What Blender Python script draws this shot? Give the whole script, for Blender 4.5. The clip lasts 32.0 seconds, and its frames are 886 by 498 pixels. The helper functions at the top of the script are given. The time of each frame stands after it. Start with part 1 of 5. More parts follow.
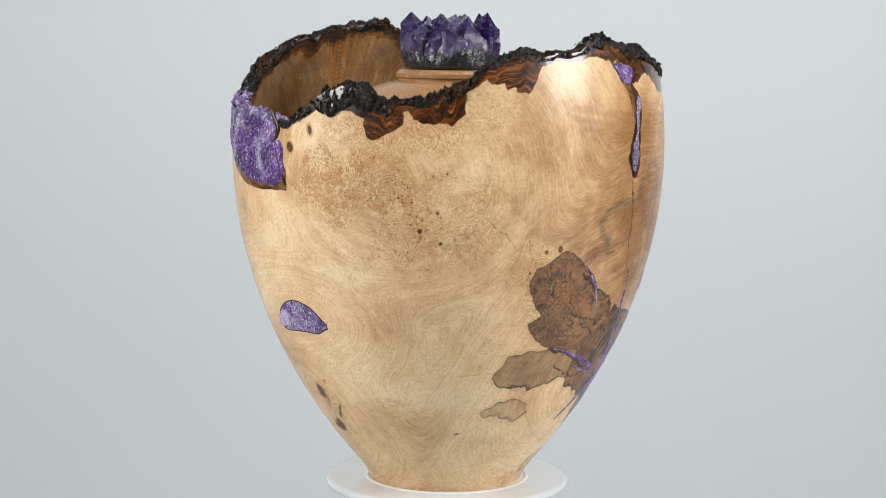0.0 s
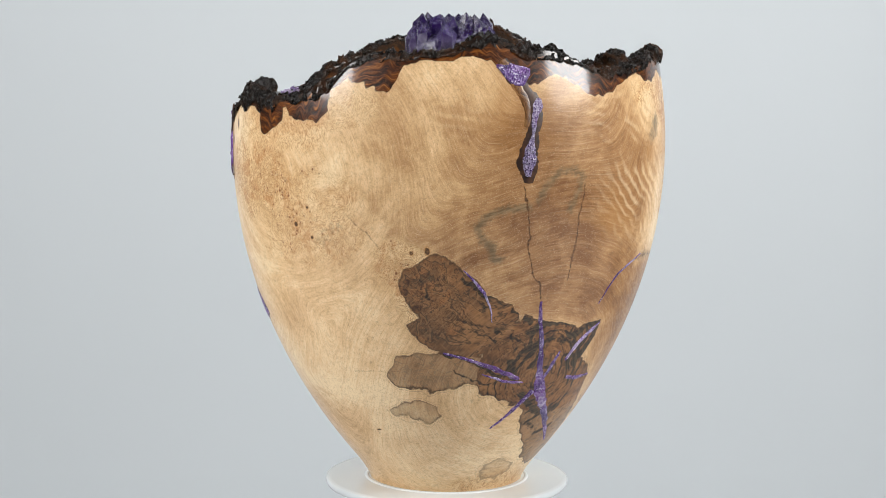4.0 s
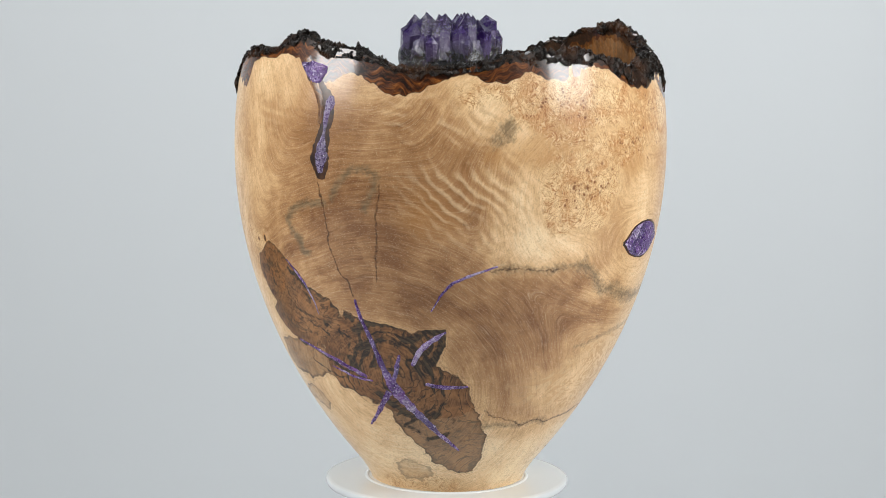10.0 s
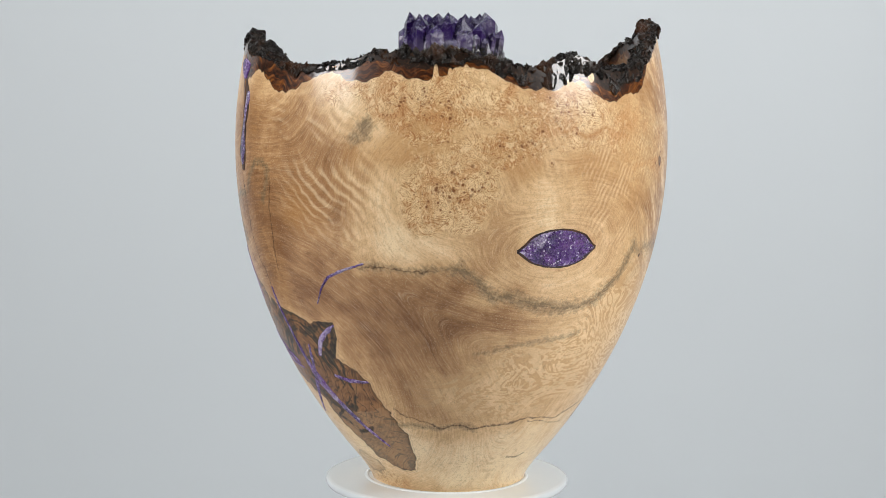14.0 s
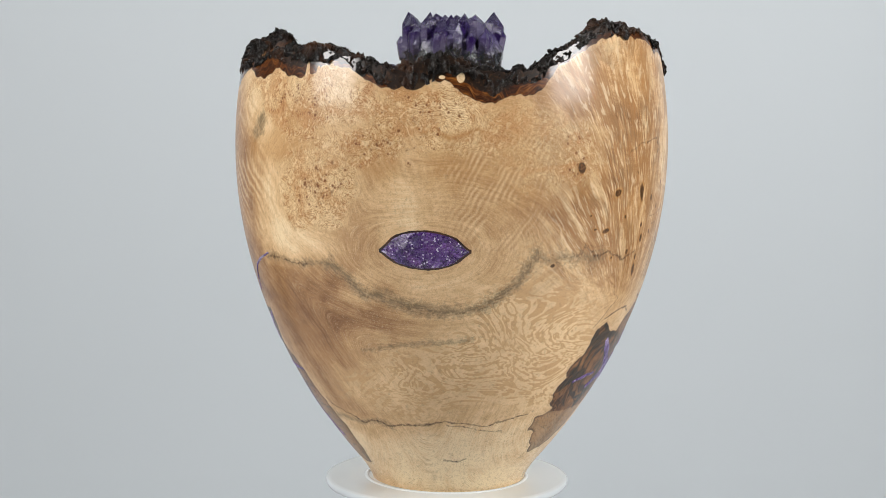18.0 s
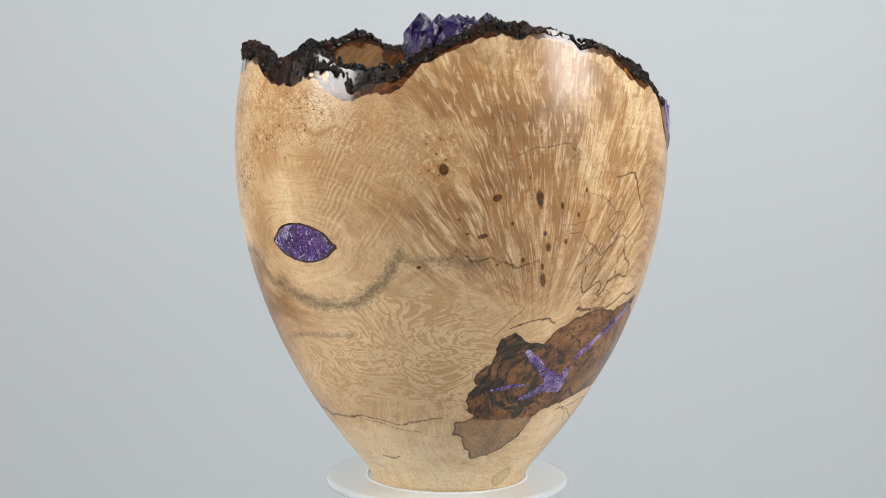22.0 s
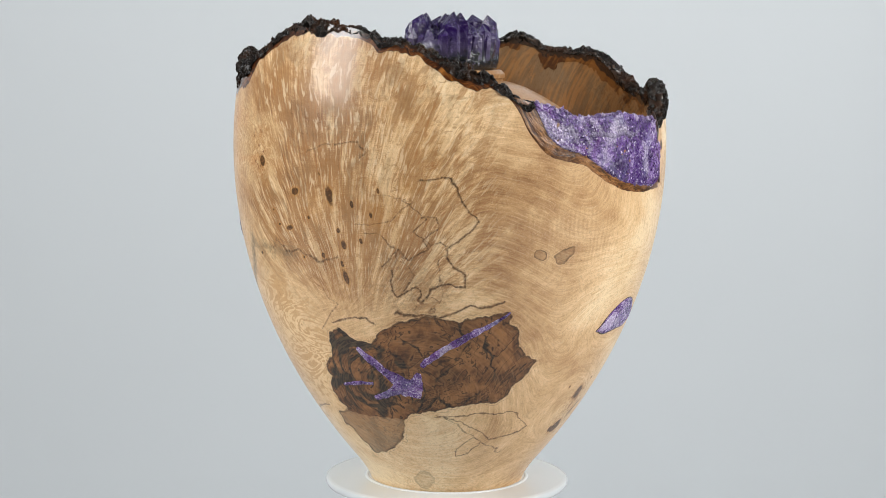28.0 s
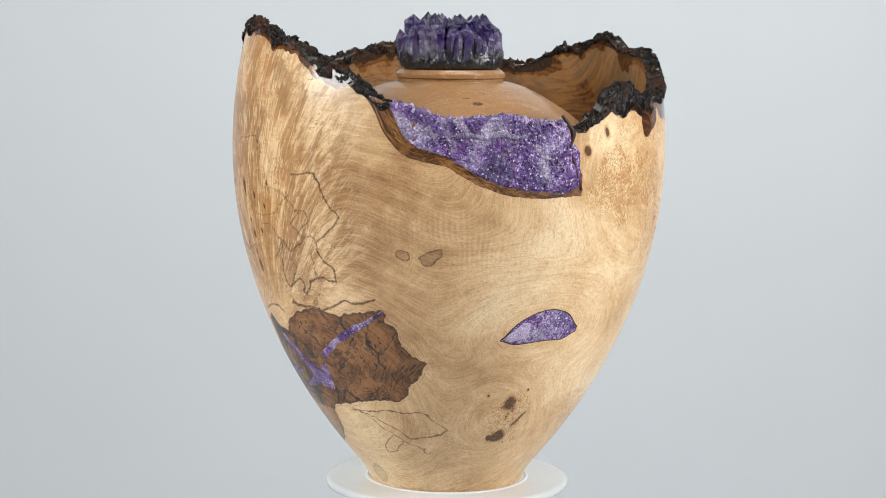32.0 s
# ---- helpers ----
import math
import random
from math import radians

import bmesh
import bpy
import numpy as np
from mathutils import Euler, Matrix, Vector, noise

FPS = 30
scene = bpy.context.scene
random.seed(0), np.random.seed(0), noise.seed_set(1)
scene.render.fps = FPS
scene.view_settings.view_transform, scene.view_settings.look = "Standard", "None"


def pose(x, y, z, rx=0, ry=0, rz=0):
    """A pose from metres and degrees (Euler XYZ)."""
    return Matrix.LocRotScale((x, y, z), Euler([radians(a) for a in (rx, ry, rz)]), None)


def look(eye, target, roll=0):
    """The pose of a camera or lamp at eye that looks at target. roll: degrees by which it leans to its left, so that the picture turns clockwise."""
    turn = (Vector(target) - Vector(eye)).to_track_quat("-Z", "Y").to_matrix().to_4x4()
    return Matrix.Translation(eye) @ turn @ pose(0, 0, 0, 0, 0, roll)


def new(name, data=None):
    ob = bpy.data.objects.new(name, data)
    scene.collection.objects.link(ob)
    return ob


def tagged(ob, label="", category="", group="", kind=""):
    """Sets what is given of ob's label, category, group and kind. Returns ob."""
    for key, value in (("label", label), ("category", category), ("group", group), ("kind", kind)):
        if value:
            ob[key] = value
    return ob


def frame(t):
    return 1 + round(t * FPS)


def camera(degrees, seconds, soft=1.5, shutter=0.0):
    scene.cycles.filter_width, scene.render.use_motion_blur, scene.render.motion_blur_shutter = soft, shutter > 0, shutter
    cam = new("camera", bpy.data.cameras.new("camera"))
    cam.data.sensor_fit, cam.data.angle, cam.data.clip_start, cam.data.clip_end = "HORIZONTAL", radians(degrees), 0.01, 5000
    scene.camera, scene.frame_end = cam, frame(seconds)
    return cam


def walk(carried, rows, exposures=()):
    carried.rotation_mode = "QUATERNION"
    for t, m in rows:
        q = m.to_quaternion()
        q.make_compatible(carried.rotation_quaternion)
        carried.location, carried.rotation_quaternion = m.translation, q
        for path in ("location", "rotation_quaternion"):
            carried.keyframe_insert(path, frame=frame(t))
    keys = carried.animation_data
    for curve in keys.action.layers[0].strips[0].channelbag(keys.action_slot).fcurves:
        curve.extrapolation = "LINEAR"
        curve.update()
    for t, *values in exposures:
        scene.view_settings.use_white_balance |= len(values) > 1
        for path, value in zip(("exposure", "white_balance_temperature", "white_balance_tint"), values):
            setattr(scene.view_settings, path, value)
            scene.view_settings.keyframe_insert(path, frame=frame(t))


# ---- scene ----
# ---------------------------------------------------------------- camera
cam = camera(26.421, 32.0, soft=0.6)
EYE = Vector((0.0, -1.01457, 0.24447))
AIM = EYE + Vector((-0.003078, 0.993049, -0.117658))
STAND = look(EYE, AIM, 0.548)
walk(cam, [(0, STAND), (32, STAND)], [(0, -0.08), (6, -0.05), (13, -0.15), (19, -0.20), (26, -0.15), (32, -0.03)])

# ---------------------------------------------------------------- light
world = bpy.data.worlds.new("studio_dark")
world.use_nodes = True
world.node_tree.nodes["Background"].inputs["Color"].default_value = (0.75, 0.85, 1.0, 1)
world.node_tree.nodes["Background"].inputs["Strength"].default_value = 0.02
scene.world = world


def softbox(name, eye, target, wide, high, watts, colour):
    lamp = bpy.data.lights.new(name, "AREA")
    lamp.shape, lamp.size, lamp.size_y = "RECTANGLE", wide, high
    lamp.energy, lamp.color = watts, colour
    ob = new(name, lamp)
    ob.matrix_world = look(eye, target)
    return ob


softbox("softbox_lamp_1", (-1.00, -0.51, 0.72), (0, 0, 0.14), 0.52, 0.72, 17.8, (1.0, 0.99, 0.985))
softbox("softbox_lamp_2", (1.02, -0.50, 0.72), (0, 0, 0.14), 0.52, 0.72, 20.6, (1.0, 0.99, 0.985))
softbox("backdrop_lamp", (0.26, 0.10, 1.75), (0.14, 1.1, -0.34), 0.9, 0.3, 5.4, (0.99, 0.99, 1.0)).data.spread = math.radians(110)

# ---------------------------------------------------------------- node helpers


def material(name):
    m = bpy.data.materials.new(name)
    m.use_nodes = True
    return m, m.node_tree, m.node_tree.nodes["Principled BSDF"]


def nd(nt, kind, ins=None, **props):
    n = nt.nodes.new(kind)
    for k, v in props.items():
        if k == "op":
            n.operation = v
        elif k == "mode":
            n.data_type = v
        elif k == "attr":
            n.attribute_name = v
        elif k == "feature":
            n.feature = v
        elif k == "blend":
            n.blend_type = v
    for k, v in (ins or {}).items():
        if hasattr(v, "links"):
            nt.links.new(v, n.inputs[k])
        else:
            n.inputs[k].default_value = v
    return n


def mul(nt, a, b, op="MULTIPLY", clamp=False):
    n = nd(nt, "ShaderNodeMath", {0: a, 1: b}, op=op)
    n.use_clamp = clamp
    return n.outputs[0]


def mix(nt, fac, a, b, blend="MIX"):
    n = nt.nodes.new("ShaderNodeMix")
    n.data_type, n.blend_type = "RGBA", blend
    for i, v in ((0, fac), (6, a), (7, b)):
        if hasattr(v, "links"):
            nt.links.new(v, n.inputs[i])
        else:
            n.inputs[i].default_value = v if i == 0 else (*v, 1.0)
    return n.outputs[2]


def ramp(nt, fac, stops):
    n = nt.nodes.new("ShaderNodeValToRGB")
    nt.links.new(fac, n.inputs[0])
    els = n.color_ramp.elements
    while len(els) < len(stops):
        els.new(0.5)
    for e, (p, c) in zip(els, stops):
        e.position = p
        e.color = (*c, 1.0) if isinstance(c, tuple) else (c, c, c, 1.0)
    return n.outputs[0]


def noise_at(nt, vec, scale, detail=3.0, rough=0.55, warp=0.0):
    n = nd(nt, "ShaderNodeTexNoise", {"Scale": scale, "Detail": detail, "Roughness": rough, "Distortion": warp})
    if vec is not None:
        nt.links.new(vec, n.inputs["Vector"])
    return n.outputs["Fac"]


def coords(nt):
    return nt.nodes.new("ShaderNodeTexCoord").outputs["Object"]


def bump(nt, bsdf, height, strength, distance):
    b = nd(nt, "ShaderNodeBump", {"Strength": strength, "Distance": distance, "Height": height})
    nt.links.new(b.outputs[0], bsdf.inputs["Normal"])


# ---------------------------------------------------------------- materials


def wood_material(name, inner=False):
    m, nt, bs = material(name)
    pos = coords(nt)

    def field(attr):
        a = nd(nt, "ShaderNodeAttribute", attr=attr)
        c = nd(nt, "ShaderNodeSeparateColor", {0: a.outputs["Color"]}).outputs
        return c[0], c[1], c[2], a.outputs["Alpha"]

    def lay(x, y, z):
        return nd(nt, "ShaderNodeCombineXYZ", {0: x, 1: y, 2: z}).outputs[0]

    tone, edge, ink, burl = field("field_a")
    curl, grey, band, quilt = field("field_b")
    pale, amber, swirl, fan = field("field_c")
    fibre, strength, black, below = field("field_d")
    psi, crease, rho, eyes = field("field_e")
    xyz = nd(nt, "ShaderNodeSeparateXYZ", {0: pos}).outputs
    rough = mul(nt, noise_at(nt, pos, 420.0, 3.0, 0.65), 0.5, "SUBTRACT")
    ragged = mul(nt, noise_at(nt, pos, 800.0, 3.0, 0.65), 0.5, "SUBTRACT")
    mott = noise_at(nt, pos, 24.0, 4.0, 0.62, 1.0)
    cloud = noise_at(nt, pos, 60.0, 5.0, 0.65, 1.2)
    fleck = noise_at(nt, pos, 620.0, 2.0, 0.6)
    pit = noise_at(nt, pos, 1500.0, 2.0, 0.7)
    # rings: broad bands and fine lines over the distance from the heart
    broad = noise_at(nt, lay(mul(nt, rho, 26.0), mul(nt, xyz[2], 5.0), mul(nt, xyz[0], 5.0)), 1.0, 3.0, 0.6)
    line = noise_at(nt, lay(mul(nt, rho, 95.0), mul(nt, xyz[2], 14.0), mul(nt, xyz[0], 14.0)), 1.0, 3.0, 0.6)
    t = mul(nt, tone, mul(nt, mul(nt, broad, 0.5, "SUBTRACT"), 0.40), "ADD")
    t = mul(nt, t, mul(nt, mul(nt, mott, 0.5, "SUBTRACT"), 0.75), "ADD")
    t = mul(nt, t, mul(nt, mul(nt, cloud, 0.5, "SUBTRACT"), 0.38), "ADD")
    t = mul(nt, t, mul(nt, pale, 0.30), "ADD")
    t = mul(nt, t, mul(nt, mul(nt, line, 0.5, "SUBTRACT"), 0.24), "ADD")
    t = mul(nt, t, mul(nt, mul(nt, fibre, 0.5, "SUBTRACT"), mul(nt, mul(nt, fan, 0.60), 0.17, "ADD")), "ADD")
    col = ramp(nt, t, [(0.0, (0.19, 0.085, 0.032)), (0.25, (0.355, 0.189, 0.080)), (0.50, (0.556, 0.342, 0.163)), (0.76, (0.765, 0.525, 0.282)), (1.0, (0.90, 0.70, 0.43))])
    col = mix(nt, ramp(nt, pit, [(0.34, 0.30), (0.46, 0.0)]), col, (0.33, 0.165, 0.070))
    col = mix(nt, ramp(nt, pit, [(0.56, 0.0), (0.68, 0.25)]), col, (0.88, 0.69, 0.45))
    hair = noise_at(nt, lay(mul(nt, rho, 260.0), mul(nt, xyz[2], 120.0), mul(nt, xyz[0], 120.0)), 1.0, 2.0, 0.6)
    col = mix(nt, ramp(nt, hair, [(0.33, 0.22), (0.43, 0.0)]), col, (0.27, 0.130, 0.054))
    col = mix(nt, ramp(nt, hair, [(0.60, 0.0), (0.70, 0.20)]), col, (0.88, 0.71, 0.48))
    # columns, cream lances and brown streaks where the grain fans out
    post = noise_at(nt, lay(mul(nt, psi, 13.0), mul(nt, xyz[2], 26.0), 0.0), 1.0, 3.0, 0.55, 0.4)
    col = mix(nt, mul(nt, fan, ramp(nt, post, [(0.46, 0.62), (0.49, 0.0)])), col, (0.33, 0.170, 0.068))
    col = mix(nt, mul(nt, fan, ramp(nt, post, [(0.56, 0.0), (0.59, 0.45)])), col, (0.86, 0.65, 0.38))
    lance = noise_at(nt, lay(mul(nt, psi, 70.0), mul(nt, xyz[2], 110.0), 3.0), 1.0, 2.0, 0.5, 0.6)
    col = mix(nt, mul(nt, fan, ramp(nt, lance, [(0.57, 0.0), (0.62, 0.50)])), col, (0.86, 0.69, 0.45))
    col = mix(nt, mul(nt, fan, ramp(nt, lance, [(0.35, 0.62), (0.40, 0.0)])), col, (0.37, 0.165, 0.055))
    smoke = noise_at(nt, lay(mul(nt, psi, 8.0), mul(nt, xyz[2], 40.0), 7.0), 1.0, 5.0, 0.68, 0.5)
    col = mix(nt, mul(nt, fan, ramp(nt, smoke, [(0.52, 0.0), (0.66, 0.60)])), col, (0.23, 0.135, 0.066))
    crackle = noise_at(nt, lay(mul(nt, psi, 30.0), mul(nt, xyz[2], 420.0), 11.0), 1.0, 3.0, 0.6, 0.8)
    col = mix(nt, mul(nt, fan, ramp(nt, crackle, [(0.34, 0.55), (0.41, 0.0)])), col, (0.32, 0.155, 0.060))
    col = mix(nt, mul(nt, amber, 0.72), col, (0.46, 0.225, 0.062))
    # curly figure
    col = mix(nt, mul(nt, curl, 0.40, clamp=True), col, (0.90, 0.70, 0.44))
    col = mix(nt, mul(nt, curl, -0.55, clamp=True), col, (0.33, 0.160, 0.064))
    # quilted two-tone figure with crisp edges
    ql = noise_at(nt, lay(mul(nt, xyz[0], 26.0), mul(nt, xyz[1], 26.0), mul(nt, xyz[2], 52.0)), 1.0, 3.0, 0.60, 1.8)
    saw = mul(nt, mul(nt, mul(nt, ql, 8.0), mul(nt, rough, 0.5), "ADD"), 1.0, "FRACT")
    two = ramp(nt, saw, [(0.40, 0.0), (0.48, 1.0), (0.84, 1.0), (0.94, 0.0)])
    col = mix(nt, mul(nt, quilt, 0.60), col, (0.86, 0.64, 0.365))
    col = mix(nt, mul(nt, mul(nt, quilt, two), 0.72), col, (0.53, 0.295, 0.125))
    # burl: threads and ringed eyes
    thr = noise_at(nt, pos, 66.0, 3.0, 0.6, 2.2)
    thread = ramp(nt, mul(nt, mul(nt, thr, 13.0), 1.0, "FRACT"), [(0.0, 0.75), (0.14, 0.0), (0.70, 0.0), (0.88, 0.85), (1.0, 0.75)])
    thr2 = noise_at(nt, pos, 210.0, 2.0, 0.6, 2.5)
    thread2 = ramp(nt, mul(nt, mul(nt, thr2, 9.0), 1.0, "FRACT"), [(0.0, 0.5), (0.10, 0.0), (0.80, 0.0), (0.94, 0.55), (1.0, 0.5)])
    rosy = ramp(nt, noise_at(nt, pos, 50.0, 5.0, 0.65, 1.5), [(0.47, 0.0), (0.60, 0.72)])
    col = mix(nt, mul(nt, burl, mul(nt, mul(nt, amber, -0.6), 0.55, "ADD")), col, (0.87, 0.655, 0.36))
    col = mix(nt, mul(nt, burl, rosy), col, (0.55, 0.285, 0.115))
    col = mix(nt, mul(nt, burl, thread), col, (0.34, 0.140, 0.042))
    col = mix(nt, mul(nt, burl, thread2), col, (0.27, 0.105, 0.030))
    col = mix(nt, mul(nt, burl, ramp(nt, thr2, [(0.55, 0.0), (0.64, 0.55)])), col, (0.88, 0.68, 0.40))
    col = mix(nt, ramp(nt, mul(nt, eyes, mul(nt, rough, 0.5), "ADD"), [(0.20, 0.0), (0.80, 0.92)]), col, (0.17, 0.058, 0.018))
    # heartwood with a dark rim, inside its outline
    e = mul(nt, edge, mul(nt, rough, 0.30), "ADD")
    e = mul(nt, e, mul(nt, mul(nt, noise_at(nt, pos, 130.0, 4.0, 0.65), 0.5, "SUBTRACT"), 1.1), "ADD")
    hs = ramp(nt, noise_at(nt, pos, 60.0, 5.0, 0.65, 0.8), [(0.36, (0.052, 0.019, 0.006)), (0.48, (0.150, 0.060, 0.019)), (0.60, (0.29, 0.130, 0.043))])
    hs = mix(nt, ramp(nt, line, [(0.34, 0.40), (0.48, 0.0)]), hs, (0.055, 0.025, 0.012))
    hs = mix(nt, ramp(nt, fibre, [(0.52, 0.0), (0.85, 0.28)]), hs, (0.36, 0.185, 0.082))
    hs = mix(nt, ramp(nt, fibre, [(0.15, 0.25), (0.45, 0.0)]), hs, (0.07, 0.032, 0.015))
    hs = mix(nt, mul(nt, burl, rosy), hs, (0.34, 0.135, 0.040))
    hs = mix(nt, mul(nt, burl, mul(nt, thread, thread2, "MAXIMUM")), hs, (0.045, 0.016, 0.006))
    vein_n = mul(nt, mul(nt, noise_at(nt, pos, 26.0, 4.0, 0.62, 1.2), 11.0), 1.0, "FRACT")
    vein_n = mul(nt, vein_n, mul(nt, rough, 0.35), "ADD")
    hs = mix(nt, ramp(nt, vein_n, [(0.55, 0.0), (0.70, 0.45), (0.95, 0.0)]), hs, (0.30, 0.140, 0.050))
    hs = mix(nt, ramp(nt, vein_n, [(0.36, 0.0), (0.46, 0.85), (0.52, 0.85), (0.58, 0.0)]), hs, (0.022, 0.010, 0.005))
    col = mix(nt, mul(nt, ramp(nt, e, [(0.44, 0.0), (0.54, 1.0)]), strength), col, hs)
    rimmed = ramp(nt, e, [(0.08, 0.0), (0.15, 0.40), (0.22, 0.0), (0.36, 0.0), (0.46, 0.85), (0.56, 0.90), (0.70, 0.30), (0.90, 0.0)])
    col = mix(nt, mul(nt, mul(nt, rimmed, ramp(nt, strength, [(0.0, 0.0), (0.5, 1.0)])), ramp(nt, cloud, [(0.38, 0.35), (0.56, 1.0)])), col, (0.050, 0.026, 0.012))
    stipple = ramp(nt, mul(nt, grey, mul(nt, rough, ragged, "ADD"), "ADD"), [(0.12, 0.0), (0.75, 0.78)])
    col = mix(nt, stipple, col, mix(nt, ramp(nt, fibre, [(0.30, 0.0), (0.70, 1.0)]), (0.11, 0.084, 0.046), (0.22, 0.160, 0.090)))
    s = mul(nt, swirl, mul(nt, rough, 0.6), "ADD")
    col = mix(nt, ramp(nt, s, [(0.12, 0.0), (0.42, 0.95)]), col, mix(nt, ramp(nt, fibre, [(0.42, 0.0), (0.70, 1.0)]), (0.012, 0.009, 0.006), (0.050, 0.036, 0.020)))
    col = mix(nt, ramp(nt, mul(nt, ink, mul(nt, ragged, 1.0), "ADD"), [(0.28, 0.0), (0.80, 0.92)]), col, mix(nt, ramp(nt, fleck, [(0.45, 0.0), (0.60, 1.0)]), (0.030, 0.014, 0.007), (0.14, 0.060, 0.022)))
    # seam and fringe of the live edge
    lines = noise_at(nt, lay(mul(nt, xyz[0], 55.0), mul(nt, xyz[1], 55.0), mul(nt, crease, 1.5)), 1.0, 5.0, 0.66, 1.6)
    bc = ramp(nt, lines, [(0.38, (0.010, 0.004, 0.002)), (0.48, (0.055, 0.015, 0.004)), (0.58, (0.15, 0.045, 0.008)), (0.72, (0.40, 0.155, 0.030))])
    b = mul(nt, band, mul(nt, rough, 0.25), "ADD")
    col = mix(nt, ramp(nt, b, [(0.46, 0.0), (0.53, 1.0)]), col, bc)
    col = mix(nt, ramp(nt, b, [(0.40, 0.0), (0.49, 0.85), (0.56, 0.0)]), col, (0.035, 0.014, 0.005))
    k = mul(nt, black, mul(nt, rough, 0.45), "ADD")
    kk = ramp(nt, k, [(0.45, 0.0), (0.55, 0.95)])
    col = mix(nt, kk, col, (0.016, 0.010, 0.007))
    col = mix(nt, ramp(nt, fleck, [(0.36, 0.18), (0.46, 0.0)]), col, (0.25, 0.12, 0.05))
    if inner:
        # amber brown of the inside, with the weaker light in there darkened into it
        warm_shade = mix(nt, ramp(nt, mul(nt, mott, mul(nt, mul(nt, fibre, 0.5, "SUBTRACT"), 0.5), "ADD"), [(0.36, 0.0), (0.58, 1.0)]), (0.23, 0.094, 0.022), (0.062, 0.022, 0.005))
        col = mix(nt, mul(nt, mul(nt, kk, -0.78), 0.78, "ADD"), col, warm_shade)
    nt.links.new(col, bs.inputs["Base Color"])
    nt.links.new(ramp(nt, fleck, [(0.35, 0.46), (0.65, 0.34)]), bs.inputs["Roughness"])
    bs.inputs["Specular IOR Level"].default_value = 0.22
    resin = mul(nt, band, black, "MAXIMUM")
    nt.links.new(ramp(nt, resin, [(0.05, 0.46), (0.5, 1.0)]), bs.inputs["Coat Weight"])
    nt.links.new(ramp(nt, resin, [(0.0, 0.18), (0.7, 0.12)]), bs.inputs["Coat Roughness"])
    hgt = mul(nt, mul(nt, fibre, 0.5), mul(nt, curl, 1.2), "ADD")
    hgt = mul(nt, hgt, mul(nt, mul(nt, resin, lines), 5.0), "ADD")
    bump(nt, bs, hgt, 0.16, 0.0006)
    return m


def bark_material():
    m, nt, bs = material("burnt_bark")
    pos = coords(nt)
    n = noise_at(nt, pos, 190.0, 5.0, 0.7, 0.5)
    curls = noise_at(nt, pos, 330.0, 3.0, 0.6, 2.6)
    string = ramp(nt, mul(nt, mul(nt, curls, 7.0), 1.0, "FRACT"), [(0.30, 0.0), (0.50, 1.0), (0.70, 0.0)])
    big = noise_at(nt, pos, 60.0, 3.0, 0.6)
    col = ramp(nt, n, [(0.38, (0.003, 0.0022, 0.002)), (0.58, (0.010, 0.007, 0.005)), (0.72, (0.040, 0.022, 0.012))])
    col = mix(nt, ramp(nt, big, [(0.53, 0.0), (0.66, 0.55)]), col, (0.085, 0.028, 0.008))
    # gold glints of the glossy stringy bark, painted as thin brown-gold curls
    col = mix(nt, mul(nt, string, ramp(nt, big, [(0.42, 0.03), (0.64, 0.40)])), col, (0.20, 0.100, 0.036))
    nt.links.new(col, bs.inputs["Base Color"])
    nt.links.new(ramp(nt, n, [(0.35, 0.14), (0.62, 0.36)]), bs.inputs["Roughness"])
    bs.inputs["Specular IOR Level"].default_value = 0.32
    bump(nt, bs, mul(nt, n, mul(nt, string, 0.9), "ADD"), 1.0, 0.0011)
    return m


def seam_material():
    m, nt, bs = material("brown_bark_seam")
    pos = coords(nt)
    lay = nd(nt, "ShaderNodeAttribute", attr="lay").outputs["Vector"]
    xyz = nd(nt, "ShaderNodeSeparateXYZ", {0: lay}).outputs
    warp = mul(nt, noise_at(nt, pos, 140.0, 3.0, 0.6), 1.6)
    v = nd(nt, "ShaderNodeCombineXYZ", {0: mul(nt, xyz[0], 0.16), 1: mul(nt, mul(nt, xyz[1], 0.50), warp, "ADD")}).outputs[0]
    n = noise_at(nt, v, 1.0, 5.0, 0.68, 1.3)
    big = noise_at(nt, pos, 38.0, 3.0)
    col = ramp(nt, n, [(0.36, (0.020, 0.008, 0.004)), (0.46, (0.13, 0.050, 0.014)), (0.55, (0.30, 0.135, 0.042)), (0.66, (0.46, 0.25, 0.10))])
    col = mix(nt, ramp(nt, big, [(0.40, 0.55), (0.54, 0.0)]), col, (0.055, 0.022, 0.008))
    nt.links.new(col, bs.inputs["Base Color"])
    bs.inputs["Roughness"].default_value = 0.32
    bs.inputs["Coat Weight"].default_value = 0.3
    bs.inputs["Coat Roughness"].default_value = 0.15
    bump(nt, bs, n, 0.35, 0.0008)
    return m


def dark_line_material():
    m, nt, bs = material("dark_inlay_edge")
    n = noise_at(nt, coords(nt), 260.0, 3.0)
    nt.links.new(ramp(nt, n, [(0.35, (0.018, 0.008, 0.006)), (0.7, (0.075, 0.03, 0.012))]), bs.inputs["Base Color"])
    bs.inputs["Roughness"].default_value = 0.35
    return m


